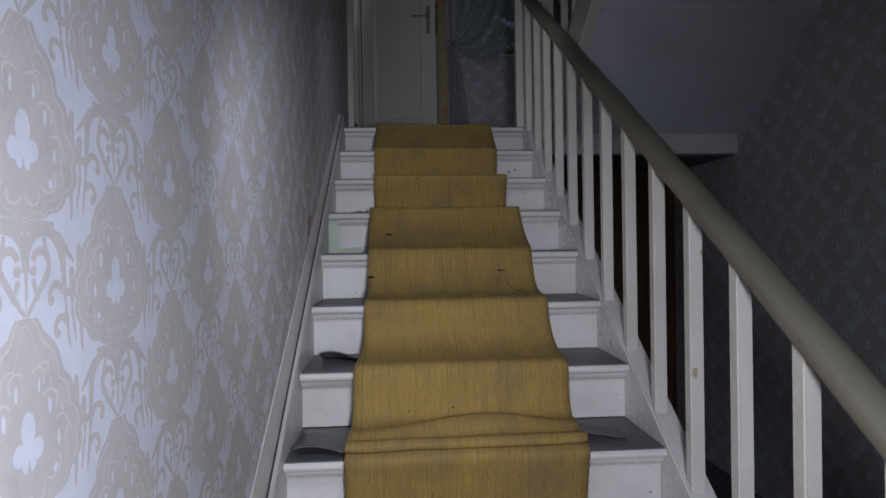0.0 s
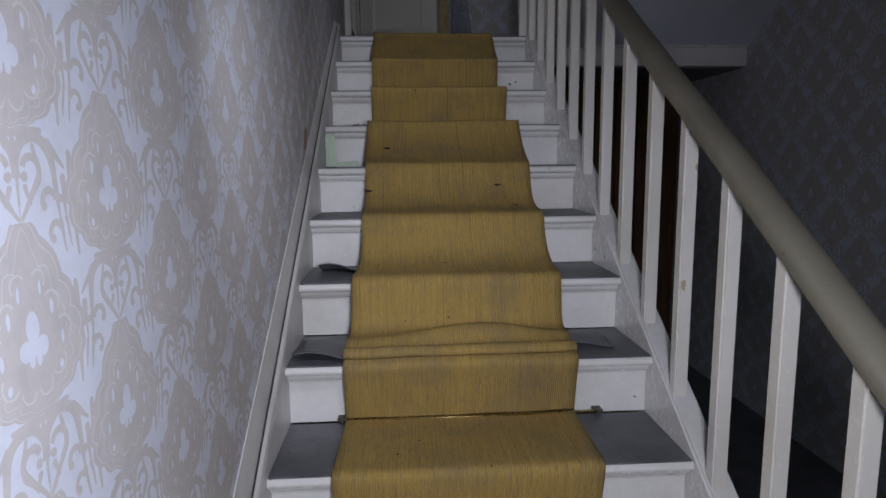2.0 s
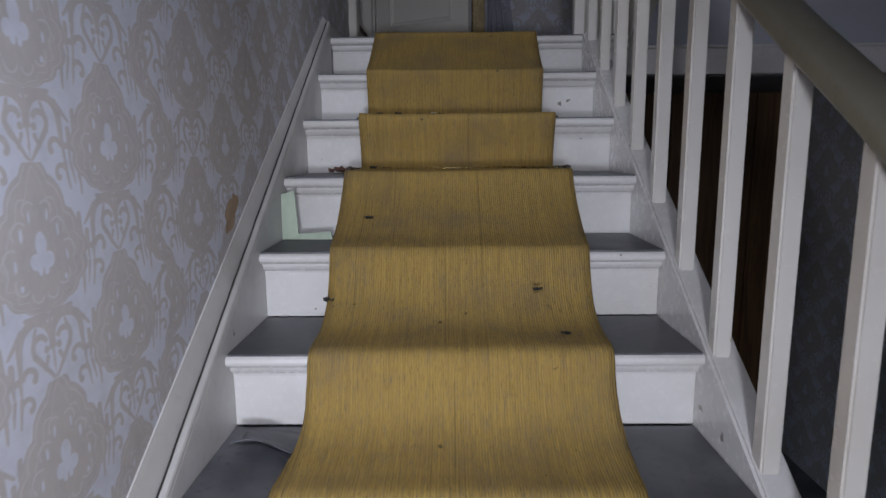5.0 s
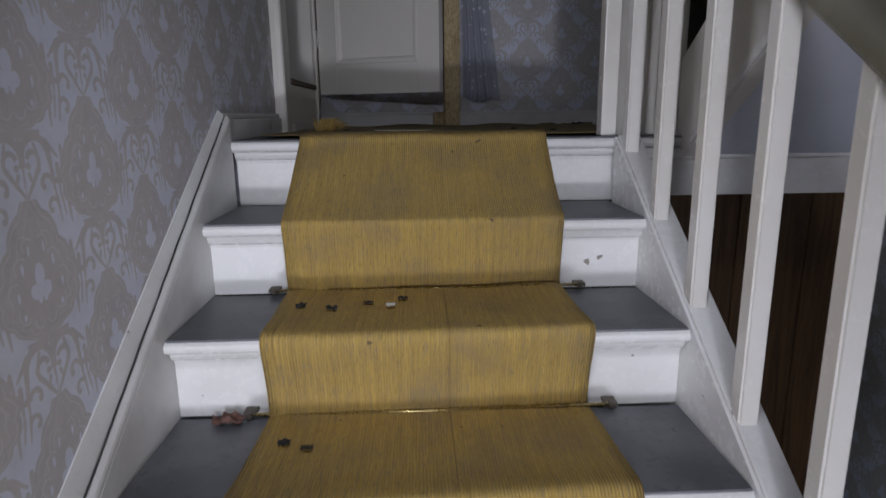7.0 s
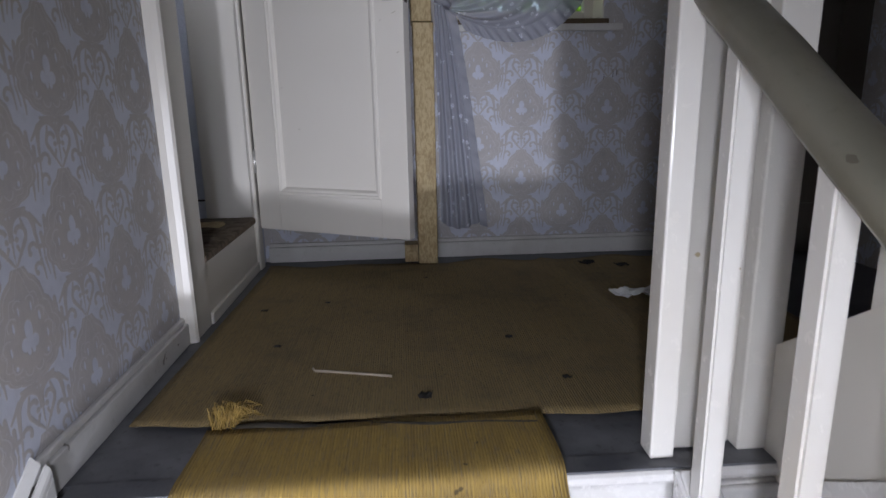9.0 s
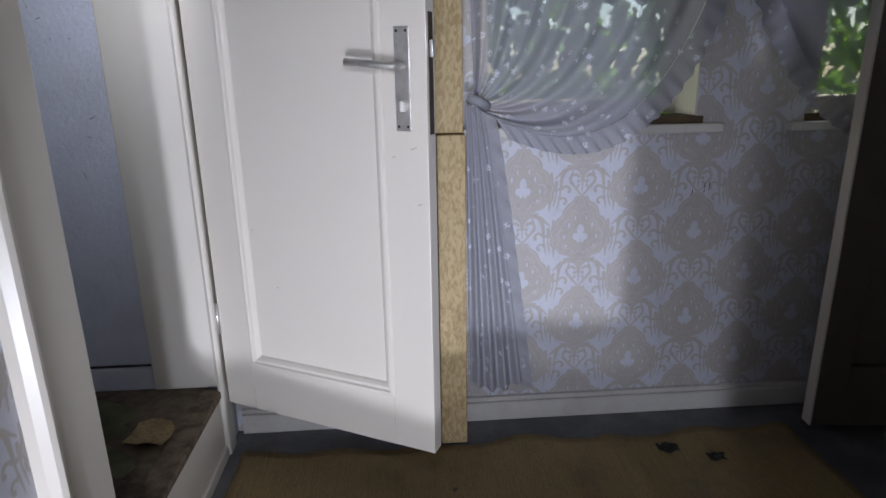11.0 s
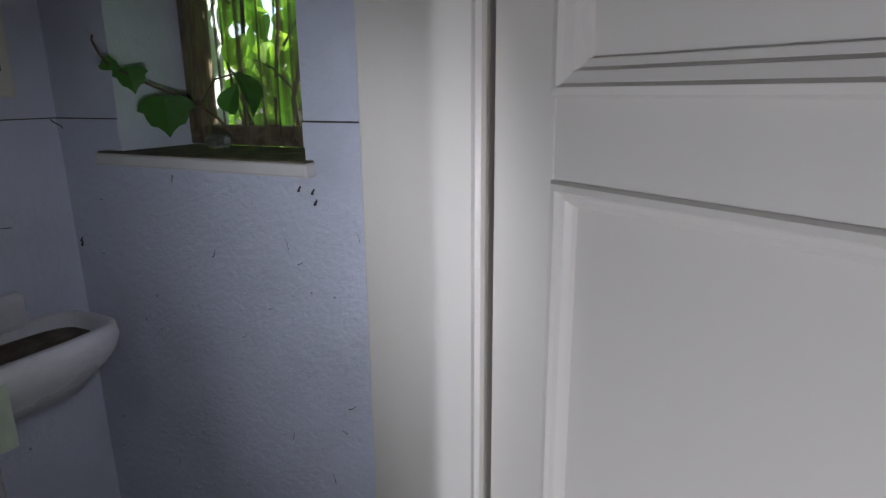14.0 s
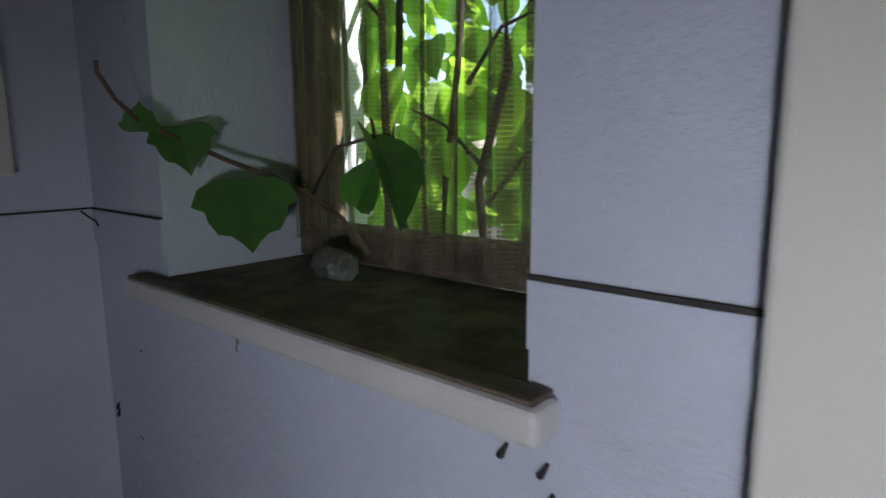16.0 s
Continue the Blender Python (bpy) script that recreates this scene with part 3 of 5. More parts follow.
structure("stringer_left_split", tube_bm([(-0.0128, BOTTOM + 0.02 * i, SLOPE * (BOTTOM + 0.02 * i) + 0.0605 + 0.0045 * noise.noise(Vector((i * 0.31, 2.0, 0))) + 0.002 * noise.noise(Vector((i * 0.9, 7.0, 0)))) for i in range(160)], 0.0019, 5), DARK_LINE, "dark ragged split along the wall string")
structure("stringer_right", join_bm(prism_bm(along(BOTTOM, -0.006, -0.28, 0.004), 0, WIDE + 0.0008, WIDE + 0.06), prism_bm(along(BOTTOM, -0.014, 0.004, 0.016), 0, WIDE + 0.006, WIDE + 0.066, 0.003)), STAIR_WHITE, "white outer string of the stairs")
structure("wall_spandrel", prism_bm([(BOTTOM, HALL_FLOOR), (0.0, HALL_FLOOR), (0.0, -0.281), (BOTTOM + 0.2, SLOPE * (BOTTOM + 0.2) - 0.281)], 0, WIDE + 0.01, WIDE + 0.05), CREAM)

# balusters on the outer string
RAIL_LOW = 0.736


def baluster(y, low, high, x, slope):
    bm = prism_bm([(-0.018, -0.018 * slope), (0.018, 0.018 * slope), (0.018, high - low + 0.018 * slope), (-0.018, high - low - 0.018 * slope)], 0, -0.018, 0.018)
    bmesh.ops.bevel(bm, geom=[e for e in bm.edges if abs((e.verts[0].co - e.verts[1].co).z) > 0.3], offset=0.004, segments=2, affect="EDGES")
    return bm


first = None
for i in range(14):
    y = -0.062 - 0.2155 * i
    at = pose(1.066, y, SLOPE * y + 0.016)
    if first is None:
        first = thing("baluster", "square white painted baluster, glossy and yellowed", "baluster", baluster(y, 0.016, RAIL_LOW + 0.006, 0, SLOPE), POST_WHITE, "balusters of the lower flight", at=at)
    else:
        copy_thing(first, at @ pose(0, 0, 0, 0, 0, random.uniform(-2.5, 2.5)))


def rail_section(w, h):
    """Rounded handrail outline, flat below."""
    pts = [(-w * 0.36, -h * 0.5), (w * 0.36, -h * 0.5), (w * 0.5, -h * 0.28)]
    for k in range(9):
        a = math.pi * k / 8
        pts.append((w * 0.5 * math.cos(a) ** 1 if k not in (0, 8) else w * 0.5 * (1 if k == 0 else -1), h * 0.12 + h * 0.38 * math.sin(a)))
    return pts + [(-w * 0.5, -h * 0.28)]


def rail_bm(a, b, w, h):
    bm = bmesh.new()
    a, b = Vector(a), Vector(b)
    d = (b - a).normalized()
    side = d.cross(Vector((0, 0, 1))).normalized()
    up = side.cross(d)
    n = 40
    rings = []
    for i in range(n + 1):
        p = a.lerp(b, i / n)
        wob = 0.0012 * math.sin(i * 1.9) + 0.001 * math.sin(i * 0.7)
        rings.append([bm.verts.new(p + side * (s * (1 + wob * 8)) + up * (t + wob)) for s, t in rail_section(w, h)])
    m = len(rings[0])
    for r, q in zip(rings, rings[1:]):
        for k in range(m):
            bm.faces.new((r[k], r[(k + 1) % m], q[(k + 1) % m], q[k]))
    bm.faces.new(rings[0][::-1])
    bm.faces.new(rings[-1])
    bmesh.ops.recalc_face_normals(bm, faces=bm.faces)
    return bm


def rail_at(y):
    return SLOPE * y + 0.769


thing("handrail", "greenish grey painted wooden handrail, worn and chipped", "handrail", rail_bm((1.066, -3.1, rail_at(-3.1)), (1.066, 0.10, rail_at(0.10)), 0.070, 0.054), RAIL_PAINT, smooth=True)

# newel posts at the turn, with the board between them
newel = thing("newel_post", "white painted newel post with peeling paint at the stair head", "newel post")
newel.location = (1.04, 0.06, 0)
part("post", box_bm((1.012, 0.032, 0.001), (1.056, 0.080, 0.785), 0.004), POST_WHITE, newel)
part("cheek_board", box_bm((1.0565, 0.062, 0.001), (1.145, 0.084, 0.80), 0.003), POST_WHITE, newel)
newel_up = thing("newel_post", "white painted newel post of the upper flight, peeling", "newel post")
newel_up.location = (1.22, 0.08, 0)
part("post", box_bm((1.180, 0.045, 0.001), (1.246, 0.125, 1.02), 0.004), POST_WHITE, newel_up)
part("bead", box_bm((1.1465, 0.072, 0.001), (1.1795, 0.10, 0.80), 0.006), POST_WHITE, newel_up)
part("knob", tube_bm([(1.213, 0.085, 1.02), (1.213, 0.085, 1.03), (1.213, 0.085, 1.05), (1.213, 0.085, 1.07)], 0.045, 14, 0.6), RAIL_PAINT, newel_up, smooth=True)

# ---- the upper flight, climbing back over the hall ----
UP = -0.68
upper = tagged(new("staircase_upper"), "upper flight seen from below, white string and soffit", "staircase", "", "structure")
upper.location = (1.25, 0, 0)


def climb(y0, y1, low, high):
    return [(y0, UP * y0 + low), (y1, UP * y1 + low), (y1, UP * y1 + high), (y0, UP * y0 + high)]


part("string", prism_bm([(0.044, -0.03), (0.044, 0.205), (-3.1, UP * -3.1 + 0.235), (-3.1, UP * -3.1 - 0.065), (-0.0, -0.065)][::-1], 0, 1.232, 1.275), CREAM, upper)
part("string_bead", prism_bm(climb(-3.1, -0.06, -0.062, -0.036), 0, 1.222, 1.231), STAIR_WHITE, upper)
part("soffit", prism_bm(climb(-3.1, -0.002, -0.06, -0.045), 0, 1.2755, 2.35), SOFFIT, upper, "bluish white plaster soffit")
part("soffit_bead", prism_bm([(-0.69, UP * -0.69 - 0.075), (-0.725, UP * -0.725 - 0.075), (-0.725, UP * -0.725 - 0.061), (-0.69, UP * -0.69 - 0.061)], 0, 1.28, 2.35), SOFFIT, upper)
for k in range(11):
    y, z = -k * 0.265 + 0.02, (k + 1) * 0.18
    part("tread", box_bm((1.276, y - 0.27, z - 0.03), (2.35, y + 0.025, z), 0.004), CREAM, upper)
    part("riser", box_bm((1.276, y - 0.02, z - 0.18), (2.35, y, z - 0.031)), CREAM, upper)
first = None
for i in range(11):
    y = -0.16 - 0.22 * i
    at = pose(1.253, y, UP * y + 0.236)
    if first is None:
        first = thing("baluster", "square white painted baluster of the upper flight", "baluster", baluster(y, 0.236, 0.95, 0, UP), POST_WHITE, "balusters of the upper flight", at=at)
    else:
        copy_thing(first, at)
thing("handrail", "greenish grey painted handrail of the upper flight", "handrail", rail_bm((1.253, -2.9, UP * -2.9 + 0.985), (1.253, 0.03, UP * 0.03 + 0.985), 0.066, 0.06), RAIL_PAINT, smooth=True)
structure("floor_upper", slab([((1.10, -6.0, 2.02), (2.35, -3.1, 2.16)), ((-0.05, -6.0, 2.02), (1.10, -4.2, 2.16))]), CEILING)

# ---- skirtings and casings ----
structure("skirting_landing", join_bm(box_bm((-0.0325, 0.013, -0.002), (-0.012, 0.698, 0.058), 0.003), box_bm((-0.0325, 0.013, 0.0582), (-0.020, 0.698, 0.074), 0.004)), SKIRT_WHITE, "dirty white skirting board")
structure("skirting_far", join_bm(box_bm((0.02, 1.578, -0.002), (2.33, 1.60, 0.062), 0.003), box_bm((0.02, 1.585, 0.0622), (2.33, 1.60, 0.078), 0.004)), SKIRT_WHITE, "dirty white skirting board")
casing = tagged(new("door_frame"), "cream painted door frame with a moulded edge", "door frame", "", "structure")
casing.location = (-0.05, 1.1, 0)
part("near_casing", box_bm((-0.05, 0.720, -0.002), (0.001, 0.848, DOOR_TOP + 0.1), 0.003), CREAM, casing)
part("near_moulding", prism_bm([(-0.05, 0.698), (-0.014, 0.698), (0.002, 0.703), (0.008, 0.710), (0.006, 0.7195), (-0.05, 0.7195)], 2, -0.002, DOOR_TOP + 0.13), DOOR_PAINT, casing)
part("near_lining", box_bm((-0.19, 0.716, 0.206), (-0.0505, 0.85, DOOR_TOP)), CREAM, casing)
part("far_lining", box_bm((-0.194, 1.506, 0.206), (-0.003, 1.5295, DOOR_TOP), 0.003), CREAM, casing)
part("far_moulding", prism_bm([(-0.012, 1.492), (-0.006, 1.474), (0.002, 1.467), (0.009, 1.470), (0.012, 1.478), (0.012, 1.5295), (-0.002, 1.5295), (-0.002, 1.506), (-0.012, 1.5055)], 2, -0.002, DOOR_TOP + 0.13), DOOR_PAINT, casing)
# Thin dark strip stands in for shade in the gap beside the lining.
part("lining_gap_shade", box_bm((-0.1975, 1.524, 0.206), (-0.1945, 1.5295, DOOR_TOP)), DARK_LINE, casing)
part("head", box_bm((-0.19, 0.85, DOOR_TOP), (0.0, 1.529, DOOR_TOP + 0.1), 0.003), CREAM, casing)
step = tagged(new("door_step"), "cream boxed step up to the toilet with a worn brown edge", "step", "", "structure")
step.location = (0, 1.1, 0)
part("riser_board", box_bm((-0.05, 0.849, -0.002), (-0.004, 1.487, 0.188), 0.002), CREAM, step)
part("foot_strip", box_bm((-0.0035, 0.85, -0.002), (0.008, 1.46, 0.035), 0.004), CREAM, step)
part("edge_strip", box_bm((-0.06, 0.849, 0.189), (0.004, 1.487, 0.211), 0.004), RUST_WOOD, step, "worn brown threshold strip")

# ---- stair runner and its rods ----


def runner_line():
    """Height line of the runner from the landing down, loose between some treads."""
    pts = [(0.19, 0.011), (0.10, 0.010), (0.025, 0.010), (-0.004, 0.003), (-0.02, -0.016), (-0.07, -0.056), (-0.14, -0.104), (-0.21, -0.146), (-0.262, -0.170), (-0.280, -0.180), (-0.276, -0.20), (-0.262, -0.26), (-0.250, -0.335), (-0.258, -0.350),
           (-0.32, -0.352), (-0.43, -0.353), (-0.52, -0.351), (-0.546, -0.353), (-0.553, -0.366), (-0.545, -0.40), (-0.528, -0.46), (-0.520, -0.520), (-0.532, -0.534),
           (-0.62, -0.534), (-0.74, -0.533), (-0.805, -0.529), (-0.824, -0.540), (-0.86, -0.585), (-0.93, -0.640), (-1.01, -0.684), (-1.075, -0.706), (-1.098, -0.719), (-1.122, -0.775),
           (-1.165, -0.835), (-1.235, -0.874), (-1.315, -0.886), (-1.350, -0.889), (-1.370, -0.903), (-1.386, -0.955), (-1.420, -1.015), (-1.480, -1.050), (-1.560, -1.064), (-1.618, -1.066), (-1.640, -1.082), (-1.645, -1.11), (-1.652, -1.17),
           (-1.675, -1.215), (-1.72, -1.232), (-1.77, -1.230), (-1.81, -1.243), (-1.84, -1.232), (-1.868, -1.222), (-1.884, -1.233), (-1.874, -1.248), (-1.888, -1.250), (-1.905, -1.263), (-1.895, -1.30), (-1.878, -1.37), (-1.868, -1.42), (-1.88, -1.433)]
    for k in range(8, 12):
        y, z = -k * GOING, -k * RISE
        pts += [(y + 0.15, z + 0.007), (y + 0.03, z + 0.007), (y - 0.006, z + 0.004), (y - 0.010, z - 0.02), (y + 0.008, z - 0.10), (y + 0.016, z - 0.165), (y + 0.004, z - 0.173)]
    return pts


def smooth_line(pts, sub=3):
    out = []
    for i in range(len(pts) - 1):
        p0, p1, p2, p3 = (Vector(pts[min(max(j, 0), len(pts) - 1)]) for j in (i - 1, i, i + 1, i + 2))
        for s in range(sub):
            t = s / sub
            out.append(0.5 * ((2 * p1) + (p2 - p0) * t + (2 * p0 - 5 * p1 + 4 * p2 - p3) * t * t + (3 * p1 - p0 - 3 * p2 + p3) * t ** 3))
    return out + [Vector(pts[-1])]


def runner_rows():
    rows = []
    for p in smooth_line(runner_line()):
        y, z = p
        shift = -0.03 * max(0.0, min(1.0, (-y - 1.45) / 0.35))
        left = 0.187 + shift + 0.004 * math.sin(y * 9.0)
        right = 0.846 + shift * 0.9 + 0.006 * math.sin(y * 7.0 + 1.0)
        row = []
        for j in range(25):
            s = j / 24
            x = left + (right - left) * s
            n = noise.noise(Vector((x * 7, y * 9, z * 9))) * 0.0035
            lump = 0.040 * math.exp(-((y + 1.76) / 0.05) ** 2) * math.exp(-((x - 0.55) / 0.2) ** 2)
            edge = 0.004 * (abs(s - 0.5) * 2) ** 6
            row.append((x, y + 0.018 * (s - 0.5) * (1 if y > -1.4 else 0.4), z + n + lump + edge * 0.5 + 0.002))
        rows.append(row)
    return rows


thing("stair_runner", "mustard yellow ribbed sisal runner, loose and stained on the stairs", "carpet", sheet_bm(runner_rows(), 0.005), RUNNER, smooth=True)


def rod(k, glint=0.0):
    y, z = -k * GOING + 0.012, -k * RISE - RISE + 0.016
    r = thing("stair_rod", "thin tarnished brass stair rod holding the runner", "stair rod", group="stair rods")
    r.location = (0.5, y, z)
    part("bar", tube_bm([(0.155, y, z), (0.5, y - 0.002, z - 0.001), (0.885, y, z + 0.001)], 0.0055, 8, 1.0, 0.6), BRASS, r, smooth=True)
    for x in (0.150, 0.890):
        part("bracket", join_bm(box_bm((x - 0.013, y - 0.004, z - 0.004), (x + 0.013, y + 0.030, z + 0.004), 0.0015), box_bm((x - 0.005, y - 0.007, z - 0.008), (x + 0.005, y + 0.008, z + 0.007), 0.002)), plain("bracket_metal", (0.12, 0.10, 0.08), 0.5, 0.6), r)


for k in (1, 2, 7, 8, 9, 10):
    rod(k)

# ---- landing mat: brown sisal with frayed corner, wrinkles at its edges ----


def mat_rows():
    rows = []
    for i in range(41):
        t = i / 40
        row = []
        for j in range(61):
            s = j / 60
            x = 0.02 + 0.03 * t + s * (1.70 - 0.03 * t)
            front = 0.232 - 0.058 * s + 0.004 * math.sin(x * 31)
            back = 1.44 + 0.012 * math.sin(x * 9) + 0.01 * math.sin(x * 23)
            y = front + (back - front) * t
            wr = 0.010 * math.exp(-((t - 1) / 0.05) ** 2) * (0.5 + 0.5 * math.sin(x * 14 + 1.2))
            ridge = 0.012 * math.exp(-(((x - 1.12) - 0.10 * math.sin(y * 2.0)) / 0.018) ** 2) * max(0, min(1, (y - 0.45) * 3))
            row.append((x, y, 0.0045 + wr + ridge + 0.002 * noise.noise(Vector((x * 6, y * 6, 0)))))
        rows.append(row)
    return rows


thing("landing_mat", "brown sisal mat on the landing, dirty and wrinkled at its edges", "carpet", sheet_bm(mat_rows(), 0.0035), MAT, smooth=True)


def strands(n, origin, reach, spread, material, name, label, category):
    """A tuft of loose threads."""
    bms = []
    for i in range(n):
        a = random.uniform(-0.9, 0.9) + spread
        l = reach * random.uniform(0.4, 1.0)
        p = Vector(origin) + Vector((random.uniform(-0.022, 0.022), random.uniform(-0.015, 0.015), random.uniform(0.0, 0.012)))
        q = p + Vector((math.sin(a) * l * 0.5, math.cos(a) * l * 0.5, random.uniform(0.008, 0.035)))
        r = p + Vector((math.sin(a + 0.3) * l, math.cos(a + 0.3) * l, random.uniform(0.004, 0.02)))
        bms.append(tube_bm([p, q, r], 0.0018, 5, 0.5))
    return thing(name, label, category, join_bm(*bms), material, kind="stuff")


strands(160, (0.222, 0.195, 0.014), 0.062, 0.2, RUNNER, "frayed_threads", "frayed yellow threads at the runner's corner", "threads")
thing("binding_strip", "dark rubber binding at the runner's upper end", "strip", sheet_bm([[(0.235 + 0.6 * s, 0.196 - 0.036 * s + 0.004 * math.sin(s * 17) + dy, 0.0185 + 0.0015 * math.sin(s * 13) - abs(dy) * 0.3) for s in [i / 24 for i in range(25)]] for dy in (-0.012, 0.0, 0.012)], 0.003), plain("dark_binding", (0.075, 0.065, 0.05), 0.8), smooth=True)
thing("straw", "pale thin straw lying on the landing mat", "straw", tube_bm([(0.355, 0.466, 0.012), (0.362, 0.452, 0.012), (0.46, 0.43, 0.011), (0.546, 0.403, 0.012)], 0.0032, 6), plain("pale_straw", (0.62, 0.54, 0.42), 0.7), smooth=True)


def crumpled(name, label, category, c, sx, sy, rise, material, n=9, seed=3):
    rows = []
    for i in range(n):
        row = []
        for j in range(n):
            s, t = i / (n - 1) - 0.5, j / (n - 1) - 0.5
            k = noise.noise(Vector((s * 4 + seed, t * 4, seed)))
            row.append((c[0] + s * sx * (1 + 0.35 * k), c[1] + t * sy * (1 - 0.3 * k), c[2] + 0.004 + rise * max(0.0, 0.35 + k)))
        rows.append(row)
    return thing(name, label, category, sheet_bm(rows, 0.0012), material)


crumpled("paper_scrap", "crumpled white paper scrap on the landing mat", "paper", (1.33, 0.935, 0.006), 0.15, 0.07, 0.035, WHITE_SCRAP)
for x, y, s in ((0.14, 0.92, 0.02), (0.33, 0.98, 0.015), (0.62, 0.30, 0.03), (0.86, 0.62, 0.02), (0.24, 0.62, 0.018), (1.42, 1.30, 0.05), (1.30, 1.36, 0.06), (0.95, 0.36, 0.02)):
    crumpled("dirt_crumb", "small dark crumb of dirt on the mat", "dirt", (x, y, 0.006), s, s * 0.7, s * 0.3, BLACK_DIRT, 5, x * 9)

# insects and dried leaves on the runner and treads
for x, y, z in ((0.24, -0.40, -0.344), (0.31, -0.42, -0.344), (0.385, -0.385, -0.344), (0.46, -0.36, -0.344), (0.29, -0.67, -0.525), (0.245, -0.65, -0.525), (0.205, -1.22, -0.815), (0.70, -1.19, -0.80), (0.745, -1.32, -0.868), (0.27, -0.96, -0.652)):
    crumpled("dead_fly", "small black dead fly", "insect", (x, y, z), 0.022, 0.014, 0.010, BLACK_DIRT, 5, x * 31)
crumpled("pebble_scrap", "tiny white crumb on the runner", "crumb", (0.435, -0.41, -0.344), 0.02, 0.016, 0.014, WHITE_SCRAP, 5, 2.0)
crumpled("dried_leaf", "dried reddish leaf against the riser", "leaf", (0.11, -0.535, -0.54), 0.06, 0.03, 0.02, TERRACOTTA, 7, 5.0)


# loose lino on the lower treads
def curl(name, label, x0, x1, y0, y1, z, lift, material):
    rows = []
    for i in range(9):
        t = i / 8
        rows.append([(x0 + (x1 - x0) * s, y0 + (y1 - y0) * t + 0.01 * math.sin(s * 5), z + 0.003 + lift * (1 - t) ** 2 * (0.6 + 0.4 * math.sin(s * 4 + 1)) + 0.004 * math.sin(t * 9 + s * 3)) for s in [j / 10 for j in range(11)]])
    return thing(name, label, "lino", sheet_bm(rows, 0.003), material, smooth=True)


curl("loose_lino", "curled loose piece of grey lino on a tread", 0.015, 0.20, -1.86, -1.64, -1.26, 0.022, LINO)
curl("loose_lino", "loose piece of grey lino on a tread", 0.80, 0.96, -1.80, -1.63, -1.26, 0.010, LINO)
curl("loose_lino", "curled grey lino standing against a riser", 0.04, 0.20, -1.46, -1.35, -1.08, 0.030, LINO)


# mint offcut standing on the fifth tread
thing("lino_offcut", "mint green L-shaped offcut standing on a tread against the string", "offcut", join_bm(prism_bm([(0.004, -0.716), (0.15, -0.717), (0.145, -0.694), (0.052, -0.700), (0.044, -0.575), (0.006, -0.585)], 1, -0.872, -0.867)), MINT, at=pose(0, 0, 0))

# torn patch of wallpaper
torn = bmesh.new()
random.seed(5)
hub = torn.verts.new((-0.0295, -1.168, -0.60))
ring = [torn.verts.new((-0.0305, -1.168 + 0.045 * math.cos(a) * random.uniform(0.5, 1.1) + 0.03 * math.sin(a), -0.60 + 0.05 * math.sin(a) * random.uniform(0.6, 1.1))) for a in [2 * math.pi * i / 22 for i in range(22)]]
for i in range(22):
    torn.faces.new((hub, ring[i], ring[(i + 1) % 22]))
thing("torn_patch", "torn wallpaper patch showing ochre plaster", "wall patch", torn, plain("bare_plaster", (0.40, 0.29, 0.19), 0.9))

# ---- the open toilet door, hinged at the far jamb ----


def ring_bm(x0, x1, z0, z1, steps):
    """A mitred panel moulding: steps of (inset, y) from its outside inwards."""
    bm = bmesh.new()
    loops = [[bm.verts.new(p) for p in ((x0 + d, y, z0 + d), (x1 - d, y, z0 + d), (x1 - d, y, z1 - d), (x0 + d, y, z1 - d))] for d, y in steps]
    for a, b in zip(loops, loops[1:]):
        for k in range(4):
            bm.faces.new((a[k], a[(k + 1) % 4], b[(k + 1) % 4], b[k]))
    bmesh.ops.recalc_face_normals(bm, faces=bm.faces)
    return bm


